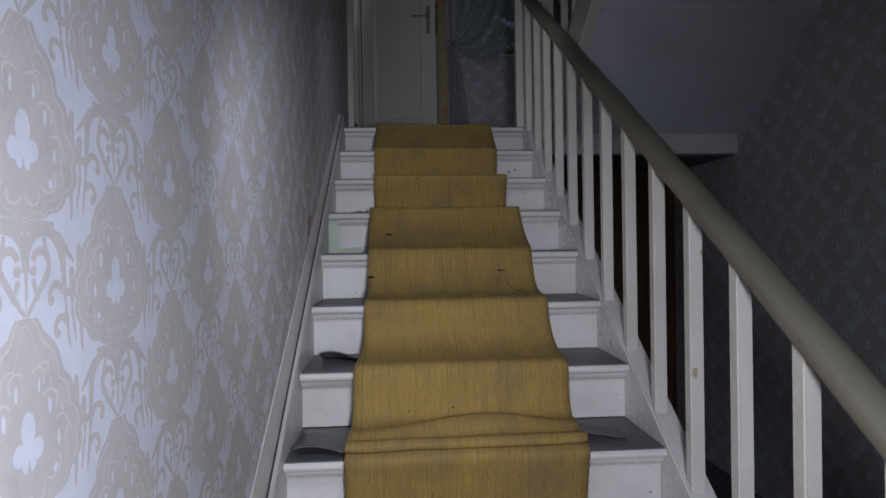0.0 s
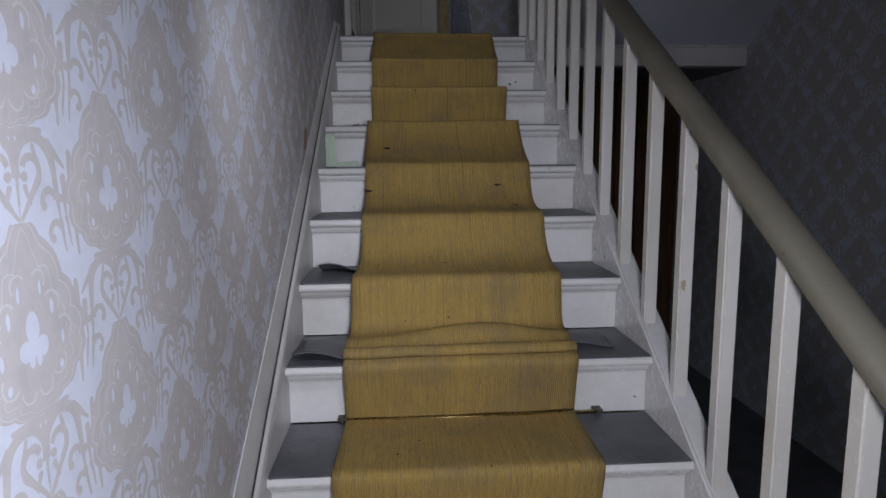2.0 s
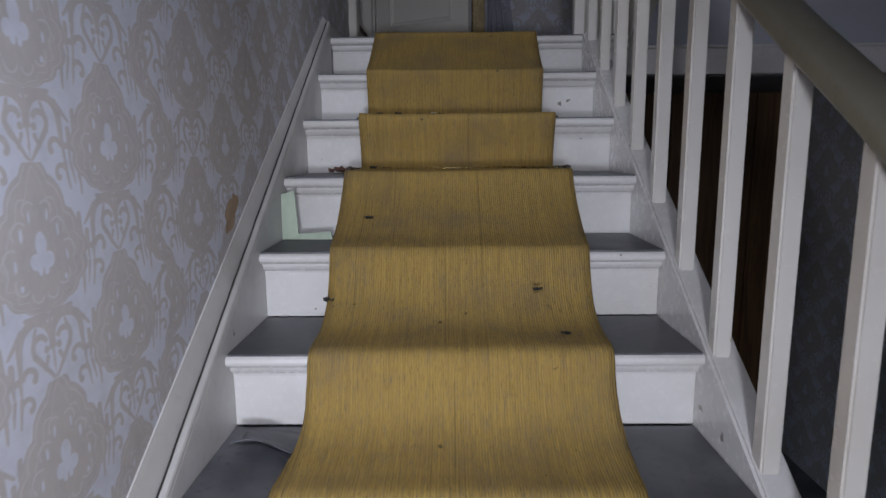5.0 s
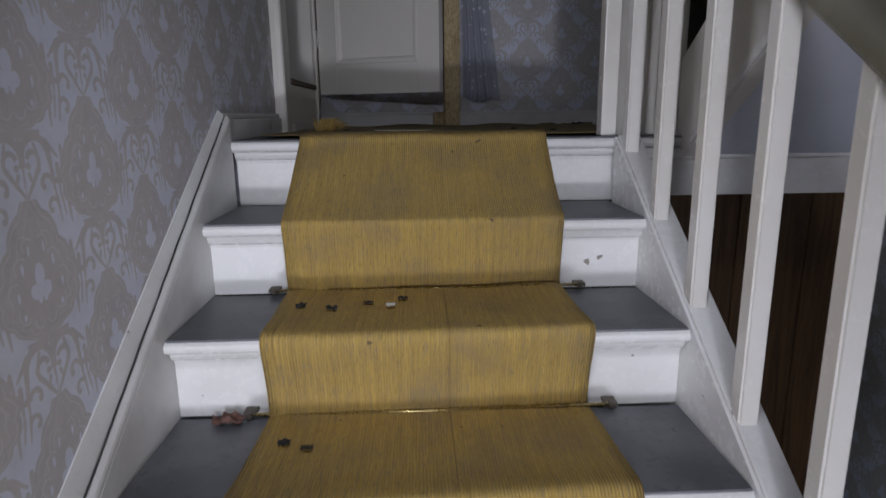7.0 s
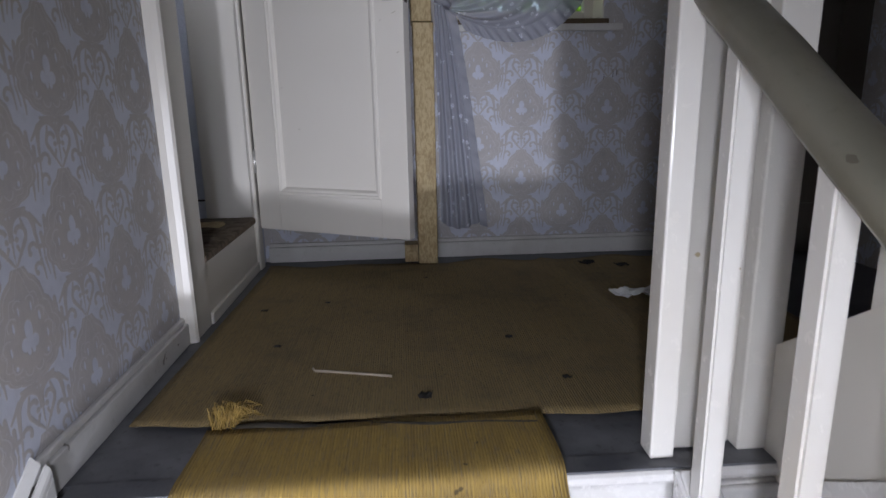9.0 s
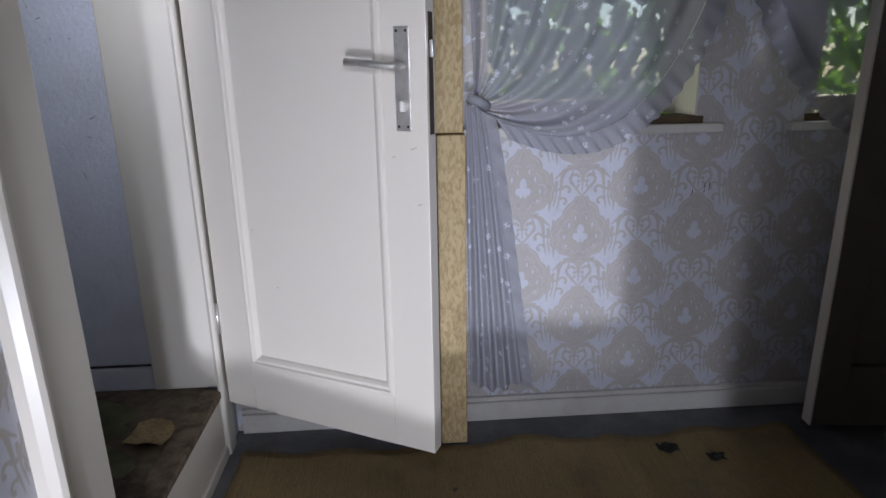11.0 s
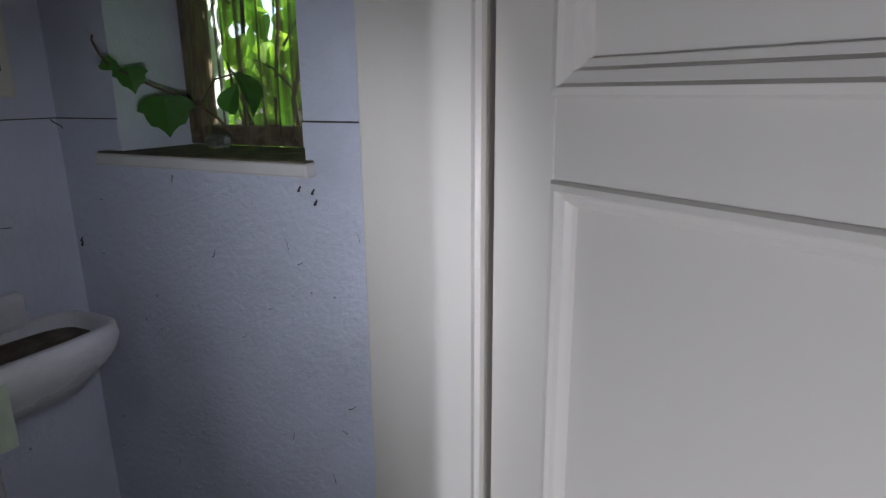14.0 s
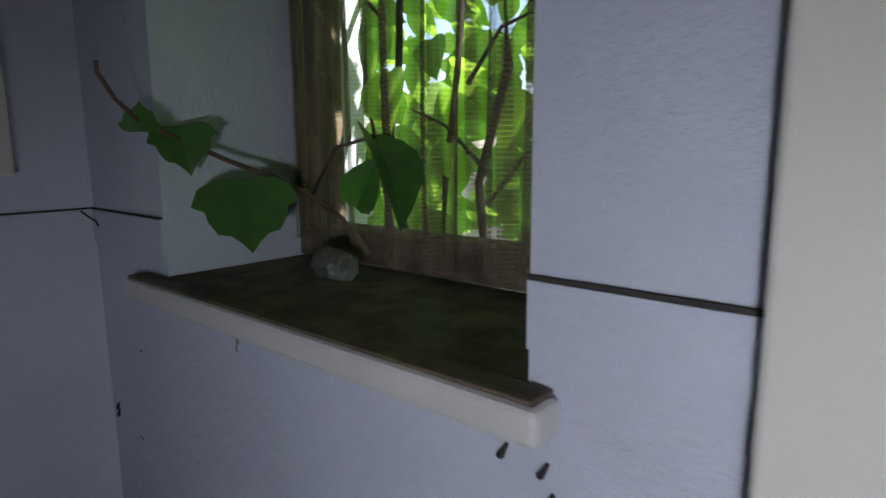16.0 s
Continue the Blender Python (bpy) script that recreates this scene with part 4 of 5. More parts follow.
def panel_door(name, label, width, z0, z1, panels, at, hardware, face=None):
    d = thing(name, label, "door")
    thick = 0.040
    lo, hi = panels[0][0], panels[0][1]
    made = []
    made.append(part("hinge_stile", box_bm((-0.020, 0, z0), (lo, thick, z1), 0.002), face or DOOR_PAINT, d))
    made.append(part("lock_stile", box_bm((hi, 0, z0), (width, thick, z1), 0.002), face or DOOR_PAINT, d))
    zs = [z0] + [v for p in panels for v in p[2:]] + [z1]
    for a, b in zip(zs[::2], zs[1::2]):
        made.append(part("rail", box_bm((lo + 0.0004, 0.0006, a), (hi - 0.0004, thick - 0.0006, b)), face or DOOR_PAINT, d))
    for x0, x1, a, b in panels:
        made.append(part("panel", box_bm((x0, 0.013, a), (x1, 0.027, b)), face or DOOR_PAINT, d))
        made.append(part("moulding", ring_bm(x0, x1, a, b, ((-0.003, -0.0005), (0.001, -0.005), (0.008, -0.006), (0.011, -0.001), (0.018, 0.001), (0.024, 0.0075), (0.027, 0.0128)) if a < 1.3 else ((-0.003, -0.0005), (0.0, -0.008), (0.008, -0.010), (0.012, -0.004), (0.024, -0.001), (0.028, 0.006), (0.036, 0.0075), (0.038, 0.0128))), face or DOOR_PAINT, d))
    if face:
        part("edge_lipping", box_bm((width, -0.001, z0), (width + 0.006, thick + 0.001, z1), 0.001), CREAM, d, "cream painted door edge")
    if hardware:
        px = 0.5895
        plate = part("handle_plate", box_bm((px - 0.0185, -0.005, 0.963), (px + 0.0185, 0.0, 1.178), 0.0022), STEEL, d, "satin steel handle plate")
        bar = [(px, -0.004, 1.098), (px, -0.030, 1.098), (px - 0.012, -0.037, 1.098), (px - 0.055, -0.039, 1.103), (px - 0.118, -0.039, 1.109)]
        part("lever", tube_bm(bar, 0.0095, 12, 0.95, 0.85), STEEL, plate, "steel lever handle", smooth=True)
        part("thumb_turn", join_bm(tube_bm([(px, -0.004, 1.016), (px, -0.012, 1.016)], 0.013, 16), box_bm((px - 0.004, -0.024, 1.004), (px + 0.004, -0.011, 1.028), 0.002)), STEEL, plate)
        for sx in (-0.011, 0.011):
            for sz in (0.972, 1.169):
                part("screw", tube_bm([(px + sx, -0.0045, sz), (px + sx, -0.0065, sz)], 0.003, 8), DARK_LINE, plate)
        lock = part("lock_face", box_bm((width, 0.010, 0.955), (width + 0.0015, 0.030, 1.205)), plain("rusty_lock_face", (0.10, 0.075, 0.055), 0.6, 0.5), d, "rusty lock face plate")
        part("latch", box_bm((width + 0.0005, 0.013, 1.115), (width + 0.009, 0.027, 1.150), 0.002), STEEL, lock)
        for wx, wz, wr in ((0.610, 0.925, 0.007), (0.628, 1.262, 0.010), (0.617, 1.318, 0.006), (0.560, 0.905, 0.004), (0.135, 0.70, 0.003), (0.20, 0.55, 0.0035), (0.622, 0.80, 0.005)):
            part("scuff", tube_bm([(wx - wr, -0.0004, wz - wr * 0.3), (wx, -0.0006, wz), (wx + wr, -0.0004, wz + wr * 0.5)], 0.0011, 5, 0.5), SCUFF, d, "brownish scuff mark")
        for hz in (z0 + 0.22, z1 - 0.25):
            part("hinge", tube_bm([(-0.022, -0.002, hz), (-0.022, -0.002, hz + 0.09)], 0.007, 8), STEEL, d, smooth=True)
    d.matrix_basis = at
    return d


panel_door("door_toilet", "cream painted panelled door, standing open against the wall", 0.645, 0.165, 2.19, ((0.083, 0.535, 0.306, 1.402), (0.083, 0.535, 1.497, 2.08)), pose(0.036, 1.480, 0, 0, 0, -28.0), True)
panel_door("door_landing", "brown door with a cream edge, its face coloured darker for shade, ajar on the landing", 0.555, 0.02, 2.05, ((0.09, 0.465, 0.22, 1.0), (0.09, 0.465, 1.12, 1.94)), pose(2.338, 1.40, 0, 0, 0, 174.0), False, SHADED_BROWN_DOOR)
part_b = thing("pipe_boxing", "narrow boxing covered with yellowed old wallpaper", "boxing")
part_b.location = (0.676, 1.53, 0)
part("lower_board", box_bm((0.641, 1.457, 0.002), (0.718, 1.599, 0.928), 0.004), OLD_PAPER, part_b)
part("upper_board", box_bm((0.636, 1.462, 0.932), (0.712, 1.599, 2.3), 0.004), OLD_PAPER, part_b)
part("foot_block", box_bm((0.585, 1.50, 0.002), (0.640, 1.577, 0.075), 0.003), OLD_PAPER, part_b)

# ---- landing windows, sills and lace curtains ----


def casement(name, label, x0, x1, z0, z1, y, frame_mat, bar=0.045):
    w = tagged(new(name), label, "window", "", "structure")
    w.location = ((x0 + x1) / 2, y, z0)
    part("frame", join_bm(box_bm((x0, y, z0), (x0 + bar, y + 0.045, z1), 0.004), box_bm((x1 - bar, y, z0), (x1, y + 0.045, z1), 0.004), box_bm((x0 + bar, y + 0.001, z0), (x1 - bar, y + 0.044, z0 + bar), 0.004), box_bm((x0 + bar, y + 0.001, z1 - bar), (x1 - bar, y + 0.044, z1), 0.004)), frame_mat, w)
    pane = part("pane", box_bm((x0 + bar, y + 0.020, z0 + bar), (x1 - bar, y + 0.023, z1 - bar)), GLASS, w)
    pane.visible_shadow = False
    return w


casement("window_1", "cream casement window behind a lace curtain", 0.77, 1.41, 0.955, 2.15, 1.73, CREAM)
casement("window_2", "cream casement window behind a lace curtain", 1.76, 2.28, 0.955, 2.15, 1.73, CREAM)
for nm, x0, x1 in (("sill_1", 0.722, 1.482), ("sill_2", 1.688, 2.33)):
    structure(nm, box_bm((x0, 1.572, 0.906), (x1, 1.599, 0.932), 0.004), SKIRT_WHITE)
    structure(nm + "_top", box_bm((x0 + 0.05, 1.5995, 0.930), (x1 - 0.05, 1.73, 0.954), 0.002), plain("brown_sill", (0.10, 0.065, 0.035), 0.6), "brown stained window board")
for nm, x0, x1 in (("reveal_1", 0.77, 1.41), ("reveal_2", 1.76, 2.28)):
    structure(nm, slab([((x1 - 0.006, 1.601, 0.955), (x1 - 0.001, 1.73, 2.15)), ((x0 + 0.001, 1.601, 0.955), (x0 + 0.006, 1.73, 2.15))]), CREAM)


def across(x, flip):
    """Where a place across the first curtain lies on the second one, which is drawn the other way."""
    return 1.443 + 1.31 * (1.443 - x) if flip else x


def lace_point(s, t, flip):
    """A thread of the swag: s across the rod, t from the rod to the tie."""
    top = Vector((0.715 + 0.80 * s, 2.06))
    mid = Vector((0.735 + 0.66 * s ** 0.9, 1.45 - 0.84 * s))
    tie = Vector((0.752 + 0.012 * s, 1.015 - 0.03 * s))
    p = top * (1 - t) ** 2 + mid * 2 * t * (1 - t) + tie * t * t
    fold = math.sin(s * 46 + 1.5 * math.sin(t * 3)) * (0.022 * (1 - t) ** 0.7 + 0.004) + 0.010 * math.sin(s * 17 + t * 2)
    y = 1.525 + fold * 0.8 + 0.012 * t - (0.035 if flip else 0.0)
    x = across(p.x, flip)
    return (x, y, p.y)


def lace_curtain(flip, label):
    c = thing("lace_curtain", label, "curtain", group="lace curtains")
    c.location = ((1.05 if not flip else 2.04), 1.53, 2.06)
    part("swag", sheet_bm([[lace_point(i / 110, j / 46, flip) for i in range(111)] for j in range(47)]), LACE, c, smooth=True)
    rows = []
    for j in range(30):
        v = j / 29
        row = []
        for i in range(41):
            u = i / 40
            w = 0.045 + 0.115 * v ** 0.8
            x = 0.728 + u * w + 0.012 * v
            row.append((across(x, flip), 1.548 + 0.011 * math.sin(u * 24 + v) * (0.4 + v), 1.00 - 0.845 * v - 0.03 * math.sin(u * 3.1) * v))
        rows.append(row)
    part("tail", sheet_bm(rows), LACE, c, smooth=True)
    rows = []
    for j in range(5):
        row = []
        for i in range(161):
            t = 0.30 + 0.66 * i / 160
            p = Vector(lace_point(1.0, t, flip))
            q = Vector(lace_point(0.93, t, flip))
            out = (p - q)
            out = Vector((out.x, 0, out.z)).normalized()
            row.append(p + out * (0.062 * j / 4) + Vector((0, 0.009 * math.sin(i * 0.75) * j / 4 - 0.004, 0)))
        rows.append(row)
    part("ruffle", sheet_bm(rows), LACE, c, "gathered lace ruffle", smooth=True)
    rows = []
    for j in range(5):
        row = []
        for i in range(81):
            v = i / 80
            x = 0.728 + 0.045 + 0.115 * v ** 0.8 + 0.012 * v + 0.034 * j / 4
            row.append((across(x, flip), 1.545 + 0.008 * math.sin(i * 0.9) * j / 4, 0.99 - 0.85 * v - 0.012 * j / 4))
        rows.append(row)
    part("tail_ruffle", sheet_bm(rows), LACE, c, "gathered lace ruffle", smooth=True)
    part("tie_band", tube_bm([((0.733 if not flip else 2.357), 1.52, 1.02), ((0.755 if not flip else 2.335), 1.508, 1.012), ((0.785 if not flip else 2.305), 1.53, 0.995)], 0.014, 8), LACE, c, smooth=True)
    return c


lace_curtain(False, "grey lace curtain with white flowers, tied back beside the door")
lace_curtain(True, "grey lace curtain with white flowers, tied to the side wall")
thing("curtain_rod", "thin brass curtain rod over the landing windows", "curtain rod", tube_bm([(0.69, 1.525, 2.075), (1.5, 1.525, 2.075), (2.33, 1.525, 2.075)], 0.007, 8), BRASS, smooth=True)

# ---- toilet ----
structure("border_rail", join_bm(*[box_bm(lo, hi) for lo, hi in (((-0.312, 1.5272, 1.420), (-0.198, 1.5295, 1.458)), ((-0.925, 1.5272, 1.420), (-0.742, 1.5295, 1.458)), ((-0.9245, 0.6, 1.420), (-0.9225, 1.527, 1.458)))]), TOILET_WALL, "paper border under a dark crack")
# Flat dark strips give the crack its shaded look.
structure("border_crack", join_bm(*[box_bm(lo, hi) for lo, hi in (((-0.312, 1.5268, 1.4585), (-0.198, 1.5292, 1.4612)), ((-0.925, 1.5268, 1.4585), (-0.742, 1.5292, 1.4605)), ((-0.9245, 0.6, 1.4585), (-0.9222, 1.527, 1.4605)))]), DARK_LINE)
structure("skirting_toilet", join_bm(box_bm((-0.92, 1.512, 0.206), (-0.198, 1.5295, 0.272), 0.003)), TOILET_WALL)
# Dark strip in place of the shaded gap over the skirting.
structure("skirting_toilet_gap", box_bm((-0.92, 1.5275, 0.2725), (-0.198, 1.5292, 0.280)), DARK_LINE)

wsill = thing("window_sill", "thick cream window sill, its top black with dirt", "window sill")
wsill.location = (-0.56, 1.6, 1.372)
part("board", box_bm((-0.786, 1.503, 1.376), (-0.290, 1.5285, 1.398), 0.004), SKIRT_WHITE, wsill)
part("dirty_top", box_bm((-0.741, 1.5285, 1.373), (-0.313, 1.70, 1.401), 0.002), SILL_DIRT, wsill)
part("dirty_lip", box_bm((-0.780, 1.506, 1.3984), (-0.295, 1.5285, 1.4012), 0.001), SILL_DIRT, wsill)
casement("window_3", "small rotten brown window overgrown with ivy", -0.742, -0.312, 1.402, 2.3, 1.69, RUST_WOOD, 0.038)


def net_point(i, j):
    s, t = i / 160, j / 30
    x = -0.715 + 0.39 * s
    fold = 0.010 * math.sin(s * 58 + 2 * math.sin(s * 9)) + 0.005 * math.sin(s * 131)
    return (x + 0.004 * math.sin(t * 5 + s * 8), 1.668 + fold, 1.425 + 0.012 * math.sin(s * 40) + (2.28 - 1.425) * t)


thing("net_curtain", "rotting brown net curtain in narrow folds before the window", "curtain", sheet_bm([[net_point(i, j) for i in range(161)] for j in range(31)]), NET_BROWN, smooth=True)


def ivy_leaf(size, lobes=True):
    """Outline of one ivy leaf in its own plane, stalk at the origin, tip along +y, with a folded midrib."""
    out = [(0, 0), (0.15, -0.09), (0.38, -0.10), (0.58, 0.0), (0.68, 0.22), (0.53, 0.30), (0.50, 0.44), (0.40, 0.62), (0.25, 0.66), (0.12, 0.78), (0, 0.95)] if lobes else [(0, 0), (0.16, -0.04), (0.33, 0.06), (0.42, 0.22), (0.41, 0.42), (0.32, 0.62), (0.17, 0.84), (0, 1.05)]
    return [(x * size, y * size) for x, y in out]


def add_leaf(bm, m, size, lobes=True, droop=0.25):
    half = ivy_leaf(size, lobes)
    mids = [bm.verts.new(m @ Vector((0, y, -droop * (y / size) ** 2 * size * 0.35))) for x, y in half]
    for sgn in (1, -1):
        rim = [mids[0]] + [bm.verts.new(m @ Vector((sgn * x, y, abs(x) * 0.35 - droop * (y / size) ** 2 * size * 0.35))) for x, y in half[1:-1]] + [mids[-1]]
        for k in range(len(half) - 1):
            loop = [mids[k], rim[k], rim[k + 1], mids[k + 1]]
            uniq = []
            for v in loop:
                if v not in uniq:
                    uniq.append(v)
            if len(uniq) > 2:
                bm.faces.new(uniq if sgn > 0 else uniq[::-1])


def ivy_mass(name, label, count, lo, hi, smin, smax, seed, lobes=False, material=None):
    rnd = random.Random(seed)
    bm = bmesh.new()
    for _ in range(count):
        p = [rnd.uniform(a, b) for a, b in zip(lo, hi)]
        m = pose(*p, 90 + rnd.uniform(-35, 50), rnd.uniform(-45, 45), rnd.uniform(-40, 40)) @ pose(0, 0, 0, 0, 0, 180 + rnd.uniform(-70, 70))
        add_leaf(bm, m, rnd.uniform(smin, smax), lobes)
    return thing(name, label, "ivy", bm, material or IVY, kind="stuff")


ivy_mass("ivy_leaves", "sunlit green ivy leaves pressed against the toilet window", 330, (-1.0, 1.79, 1.36), (0.05, 2.06, 2.4), 0.04, 0.085, 11)
stems = []
rnd = random.Random(4)
for i in range(9):
    x = -0.78 + 0.06 * i + rnd.uniform(-0.02, 0.02)
    stems.append(tube_bm([(x + 0.03 * math.sin(k * 1.1 + i), 1.775 + rnd.uniform(0, 0.06), 1.25 + 0.12 * k) for k in range(11)], rnd.uniform(0.003, 0.006), 6, 0.6))
for i in range(10):
    x, z = rnd.uniform(-0.7, -0.35), rnd.uniform(1.45, 2.0)
    sgn = rnd.choice((-1, 1))
    stems.append(tube_bm([(x, 1.78, z), (x + sgn * 0.05, 1.77, z + 0.05), (x + sgn * 0.11, 1.78, z + 0.07)], 0.003, 5, 0.4))
thing("ivy_stems", "dark ivy stems climbing outside the window", "ivy", join_bm(*stems), TWIG, kind="stuff", smooth=True)
ivy_mass("garden_foliage", "sunlit leaves of the garden beyond the landing windows", 9500, (0.2, 2.1, 0.6), (3.4, 3.5, 3.4), 0.045, 0.085, 21, False, GARDEN)
ivy_mass("garden_shrub", "leaves of the garden beyond the toilet window", 1700, (-2.4, 2.2, 0.7), (0.1, 3.4, 3.2), 0.07, 0.14, 31)

# the ivy shoot that grew in over the sill
sprig = thing("ivy_shoot", "ivy shoot with green leaves growing in over the window sill", "ivy")
sprig.location = (-0.646, 1.66, 1.40)
part("stem", tube_bm([(-0.60, 1.675, 1.42), (-0.63, 1.665, 1.455), (-0.655, 1.645, 1.480), (-0.672, 1.61, 1.500), (-0.690, 1.575, 1.516), (-0.706, 1.54, 1.535), (-0.704, 1.50, 1.552), (-0.690, 1.475, 1.570), (-0.682, 1.46, 1.590), (-0.676, 1.458, 1.597)], 0.0032, 7, 0.55), STEM, sprig, smooth=True)


def sprig_leaf(at, size, tip, face, lobes=True, droop=0.3):
    d, n = Vector(tip).normalized(), Vector(face)
    side = d.cross(n).normalized()
    up = side.cross(d)
    m = Matrix.Translation(at) @ Matrix((side, d, up)).transposed().to_4x4()
    bm = bmesh.new()
    add_leaf(bm, m, size, lobes, droop)
    part("leaf", bm, SPRIG, sprig)


sprig_leaf((-0.680, 1.585, 1.492), 0.074, (0.02, 0.05, -1), (0.80, -0.55, 0.25))
sprig_leaf((-0.706, 1.536, 1.545), 0.046, (0.28, 0.05, -0.9), (0.9, -0.35, 0.2))
sprig_leaf((-0.703, 1.500, 1.546), 0.026, (0.2, -0.1, 0.9), (0.8, -0.5, 0.1))
sprig_leaf((-0.545, 1.632, 1.538), 0.090, (0.80, -0.15, -0.60), (0.62, 0.25, 0.75), False, 0.9)
sprig_leaf((-0.60, 1.66, 1.47), 0.055, (0.5, 0.0, 0.9), (0.3, -0.9, 0.1), False)
part("leaf_stalk", tube_bm([(-0.655, 1.645, 1.480), (-0.60, 1.635, 1.528), (-0.540, 1.632, 1.538)], 0.0018, 6), STEM, sprig, smooth=True)

thing("plastic_cup", "small crushed clear plastic cup lying on the sill", "cup", tube_bm([(-0.612, 1.628, 1.4165), (-0.600, 1.626, 1.4165), (-0.572, 1.622, 1.4165), (-0.570, 1.622, 1.4165)], 0.017, 7, 0.72), PLASTIC)

# wash basin on the toilet's side wall
basin = thing("wash_basin", "small dirty white ceramic wash basin on the wall", "wash basin")
basin.location = (-0.925, 1.28, 0.95)


def basin_outline(grow, n=28):
    pts = []
    for k in range(n):
        a = 2 * math.pi * k / n
        c, s = math.cos(a), math.sin(a)
        pts.append((math.copysign(abs(c) ** 0.45, c) * (0.100 + grow), math.copysign(abs(s) ** 0.6, s) * (0.19 + grow)))
    return pts


def basin_bm():
    bm = bmesh.new()
    loops = []
    for grow, z in ((-0.062, 0.945), (-0.045, 0.968), (-0.018, 0.995), (-0.004, 1.018), (0.003, 1.045), (0.0, 1.068), (-0.010, 1.072), (-0.018, 1.066), (-0.026, 1.02), (-0.05, 0.985)):
        loops.append([bm.verts.new((-0.818 + x, 1.292 + y, z + 0.014)) for x, y in basin_outline(grow)])
    for a, b in zip(loops, loops[1:]):
        for k in range(len(a)):
            bm.faces.new((a[k], a[(k + 1) % len(a)], b[(k + 1) % len(b)], b[k]))
    bm.faces.new(loops[0][::-1])
    bm.faces.new(loops[-1])
    bmesh.ops.recalc_face_normals(bm, faces=bm.faces)
    return bm


part("bowl", basin_bm(), CERAMIC, basin, smooth=True)
# Dark fill near the rim, coloured for dirt and the bowl's shaded inside.
part("dirt", prism_bm([(-0.818 + x, 1.292 + y) for x, y in basin_outline(-0.026)], 2, 1.030, 1.058), SILL_DIRT, basin, "dark fill for dirt and shade inside the bowl")
part("upstand", box_bm((-0.9245, 1.10, 1.071), (-0.893, 1.40, 1.145), 0.014, 3), CERAMIC, basin)
part("tap", tube_bm([(-0.90, 1.30, 1.07), (-0.90, 1.30, 1.125), (-0.885, 1.30, 1.135), (-0.855, 1.30, 1.125), (-0.850, 1.30, 1.105)], 0.009, 10), plain("dull_chrome", (0.35, 0.34, 0.32), 0.35, 1.0), basin, smooth=True)
part("waste_pipe", tube_bm([(-0.87, 1.27, 0.93), (-0.87, 1.27, 0.75), (-0.90, 1.27, 0.70), (-0.924, 1.27, 0.70)], 0.016, 10), CERAMIC, basin, smooth=True)
thing("hanging_sheet", "pale green sheet hanging over the basin's rim", "sheet", sheet_bm([[(-0.7135 + 0.003 * math.sin(s * 9), 1.11 + 0.14 * s, 1.075 - 0.11 * t - 0.015 * s) for s in [i / 8 for i in range(9)]] for t in [j / 4 for j in range(5)]], 0.002), MINT)
cab = thing("wall_cabinet", "flat cream wall cabinet with a black slot, on the toilet wall", "cabinet")
cab.location = (-0.91, 1.25, 1.5)
part("body", box_bm((-0.9245, 1.05, 1.50), (-0.898, 1.45, 2.05), 0.004), CREAM, cab)
part("slot", box_bm((-0.8985, 1.418, 1.545), (-0.8972, 1.430, 1.575)), DARK_LINE, cab, "black slot")

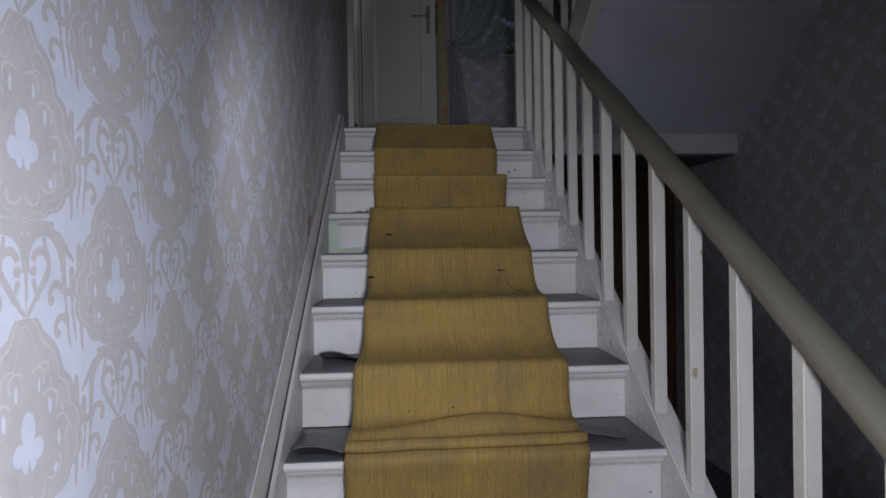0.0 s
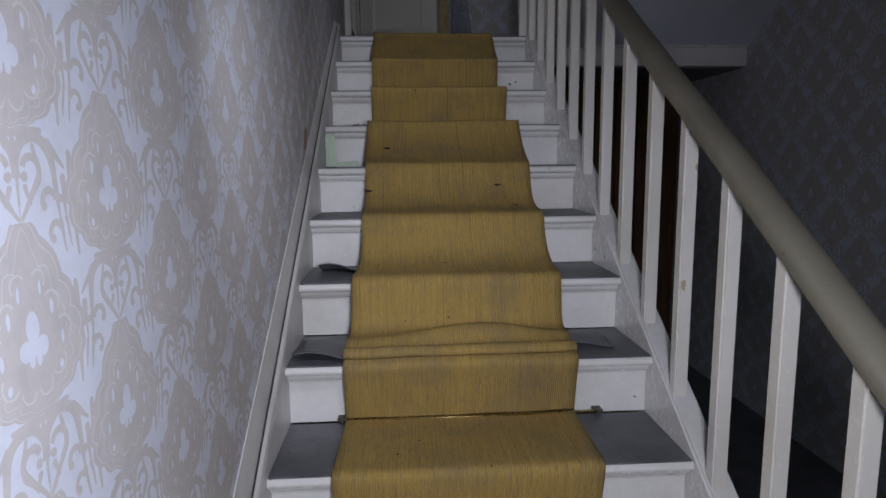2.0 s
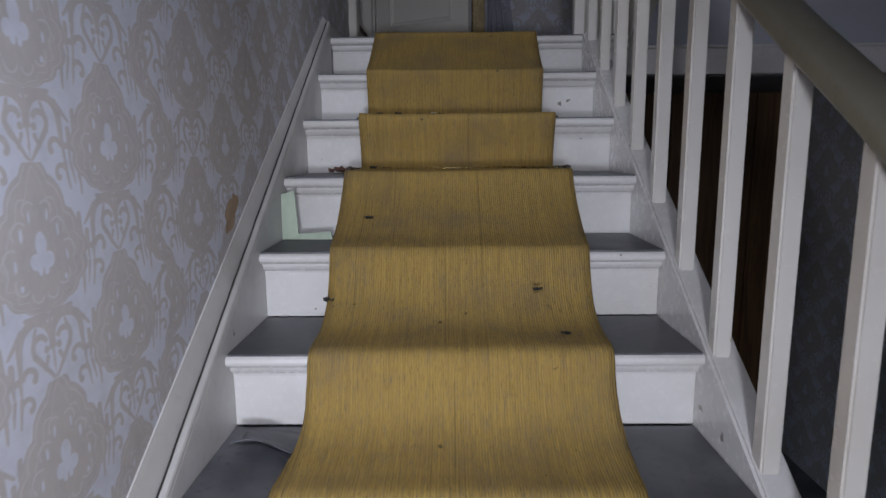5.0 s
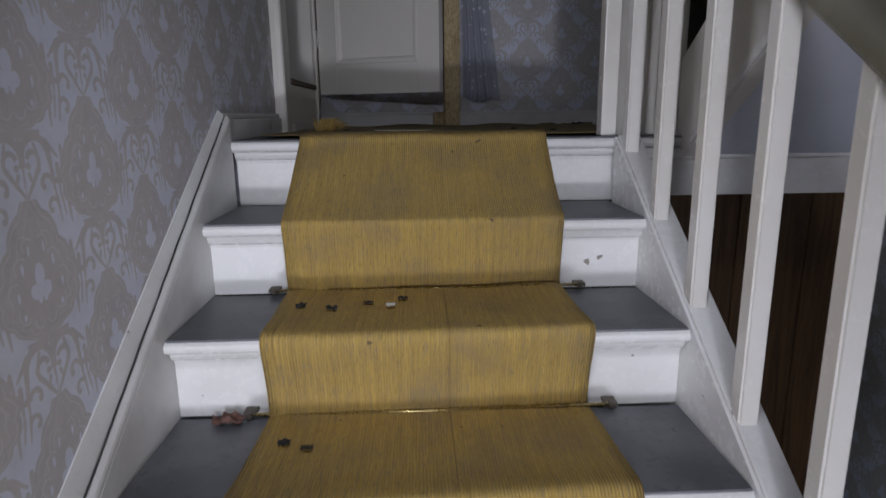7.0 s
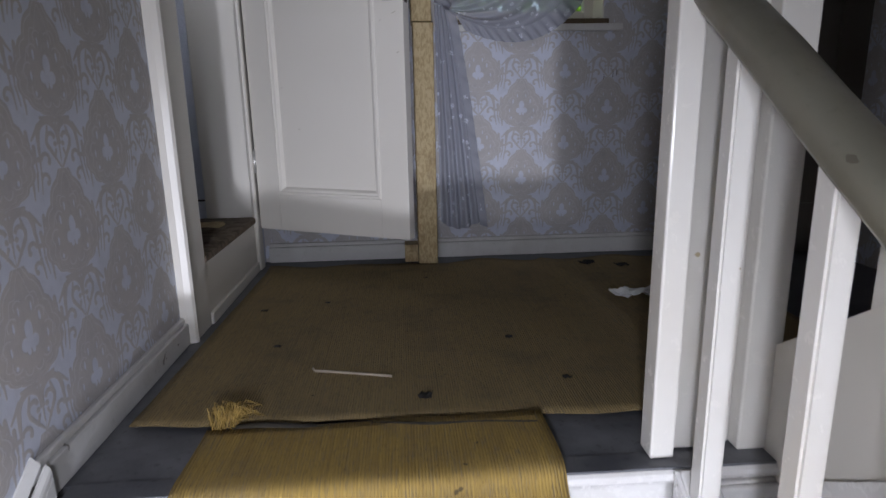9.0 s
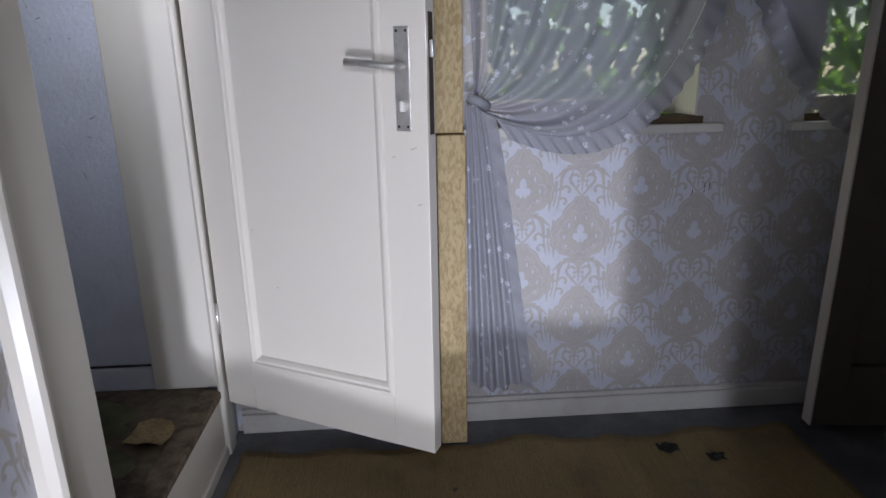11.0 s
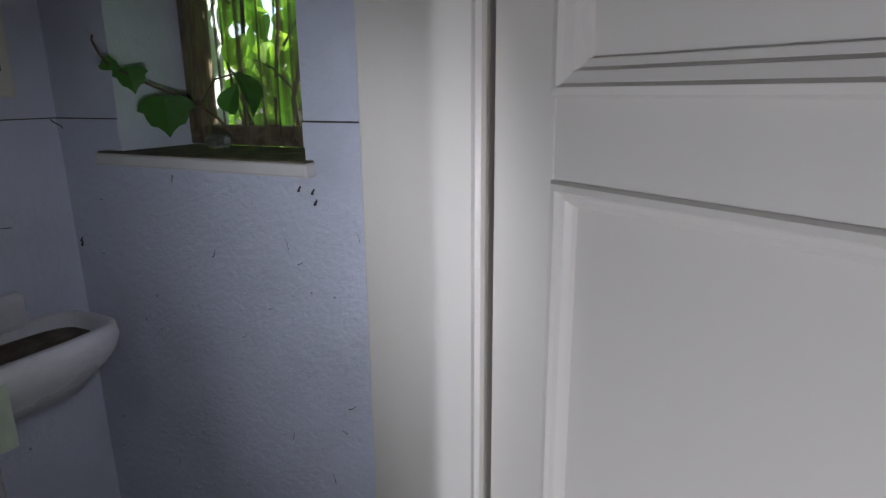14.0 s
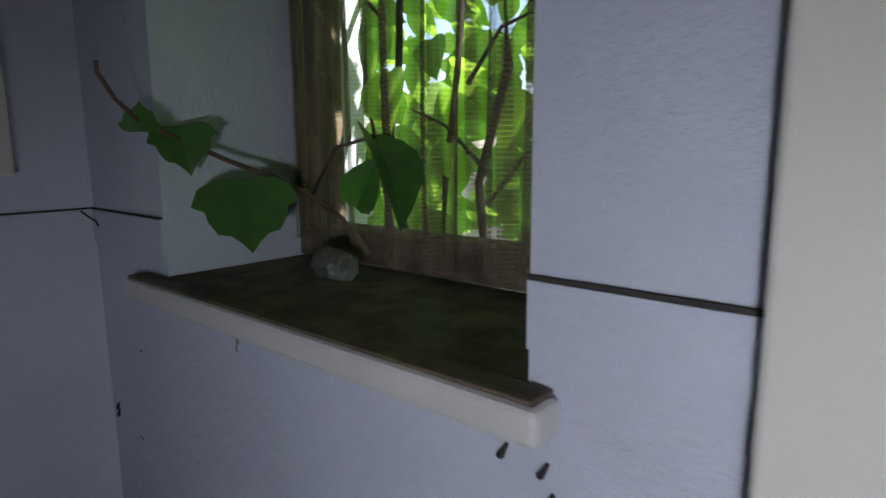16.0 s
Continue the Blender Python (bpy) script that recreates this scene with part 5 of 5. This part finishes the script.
# torn lino on the toilet floor
random.seed(8)
for i, (x, y, r, mt) in enumerate(((-0.30, 1.32, 0.15, MINT), (-0.22, 1.12, 0.12, MINT), (-0.42, 1.20, 0.16, MINT), (-0.12, 1.02, 0.09, SILL_DIRT), (-0.33, 1.03, 0.13, MINT), (-0.10, 1.25, 0.07, OLD_PAPER))):
    bm = bmesh.new()
    n = 13
    z = 0.2085 + 0.0035 * i
    rim = [bm.verts.new((x + r * math.cos(2 * math.pi * k / n) * random.uniform(0.5, 1.1), y + r * math.sin(2 * math.pi * k / n) * random.uniform(0.5, 1.1), z + random.uniform(0, 0.006))) for k in range(n)]
    mid = bm.verts.new((x, y, z))
    for k in range(n):
        bm.faces.new((mid, rim[k], rim[(k + 1) % n]))
    bmesh.ops.solidify(bm, geom=bm.faces[:], thickness=0.0025)
    thing("torn_lino", "torn dirty piece of pale green lino on the toilet floor", "lino", bm, plain("dirty_mint_lino", (0.20, 0.21, 0.12), 0.7, 0, 0.5, 10) if mt is MINT else mt, group="torn lino")

# cobweb threads with dirt on the toilet walls
for k, (x, z) in enumerate(((-0.327, 1.355), (-0.300, 1.352), (-0.296, 1.335), (-0.905, 1.215), (-0.905, 1.206))):
    crumpled_at = tube_bm([(x - 0.003, 1.529, z - 0.004), (x, 1.5275, z), (x + 0.002, 1.529, z + 0.005)], 0.0026, 6, 0.5)
    thing("wall_speck", "dark dirt speck on the whitewashed wall", "dirt", crumpled_at, BLACK_DIRT, group="wall specks")
thing("cobweb_thread", "dark cobweb thread hanging on the wall", "cobweb", tube_bm([(-0.9232, 1.36, 1.36), (-0.9225, 1.365, 1.31), (-0.9225, 1.385, 1.265), (-0.922, 1.41, 1.262)], 0.0009, 5), DARK_LINE)
rnd = random.Random(17)
for i in range(16):
    x, z = rnd.uniform(-0.88, -0.21), rnd.uniform(0.75, 1.34)
    r = rnd.uniform(0.0009, 0.0019)
    a = rnd.uniform(0.2, 2.9)
    d = rnd.uniform(0.003, 0.011)
    thing("wall_speck", "tiny dark hair of dirt on the whitewashed wall", "dirt", tube_bm([(x - d * math.cos(a), 1.5293, z - d * math.sin(a)), (x, 1.5288, z), (x + d * math.cos(a + 0.4), 1.5293, z + d * math.sin(a + 0.4))], r * 0.6, 5, 0.4), DARK_LINE, group="wall specks")
thing("cobweb_thread", "dark cobweb thread under the paper border", "cobweb", tube_bm([(-0.9215, 1.515, 1.457), (-0.917, 1.522, 1.449), (-0.911, 1.5255, 1.446), (-0.904, 1.5262, 1.440)], 0.0012, 5), DARK_LINE)
for x, z, h in ((1.455, 0.742, 0.030), (1.470, 0.745, 0.026), (1.418, 0.728, 0.020)):
    thing("paper_tear", "short dark tear in the damask wallpaper", "wall patch", tube_bm([(x, 1.5992, z - h / 2), (x + 0.002, 1.5988, z), (x + 0.001, 1.5992, z + h / 2)], 0.0016, 5, 0.5), DARK_LINE, group="paper tears")
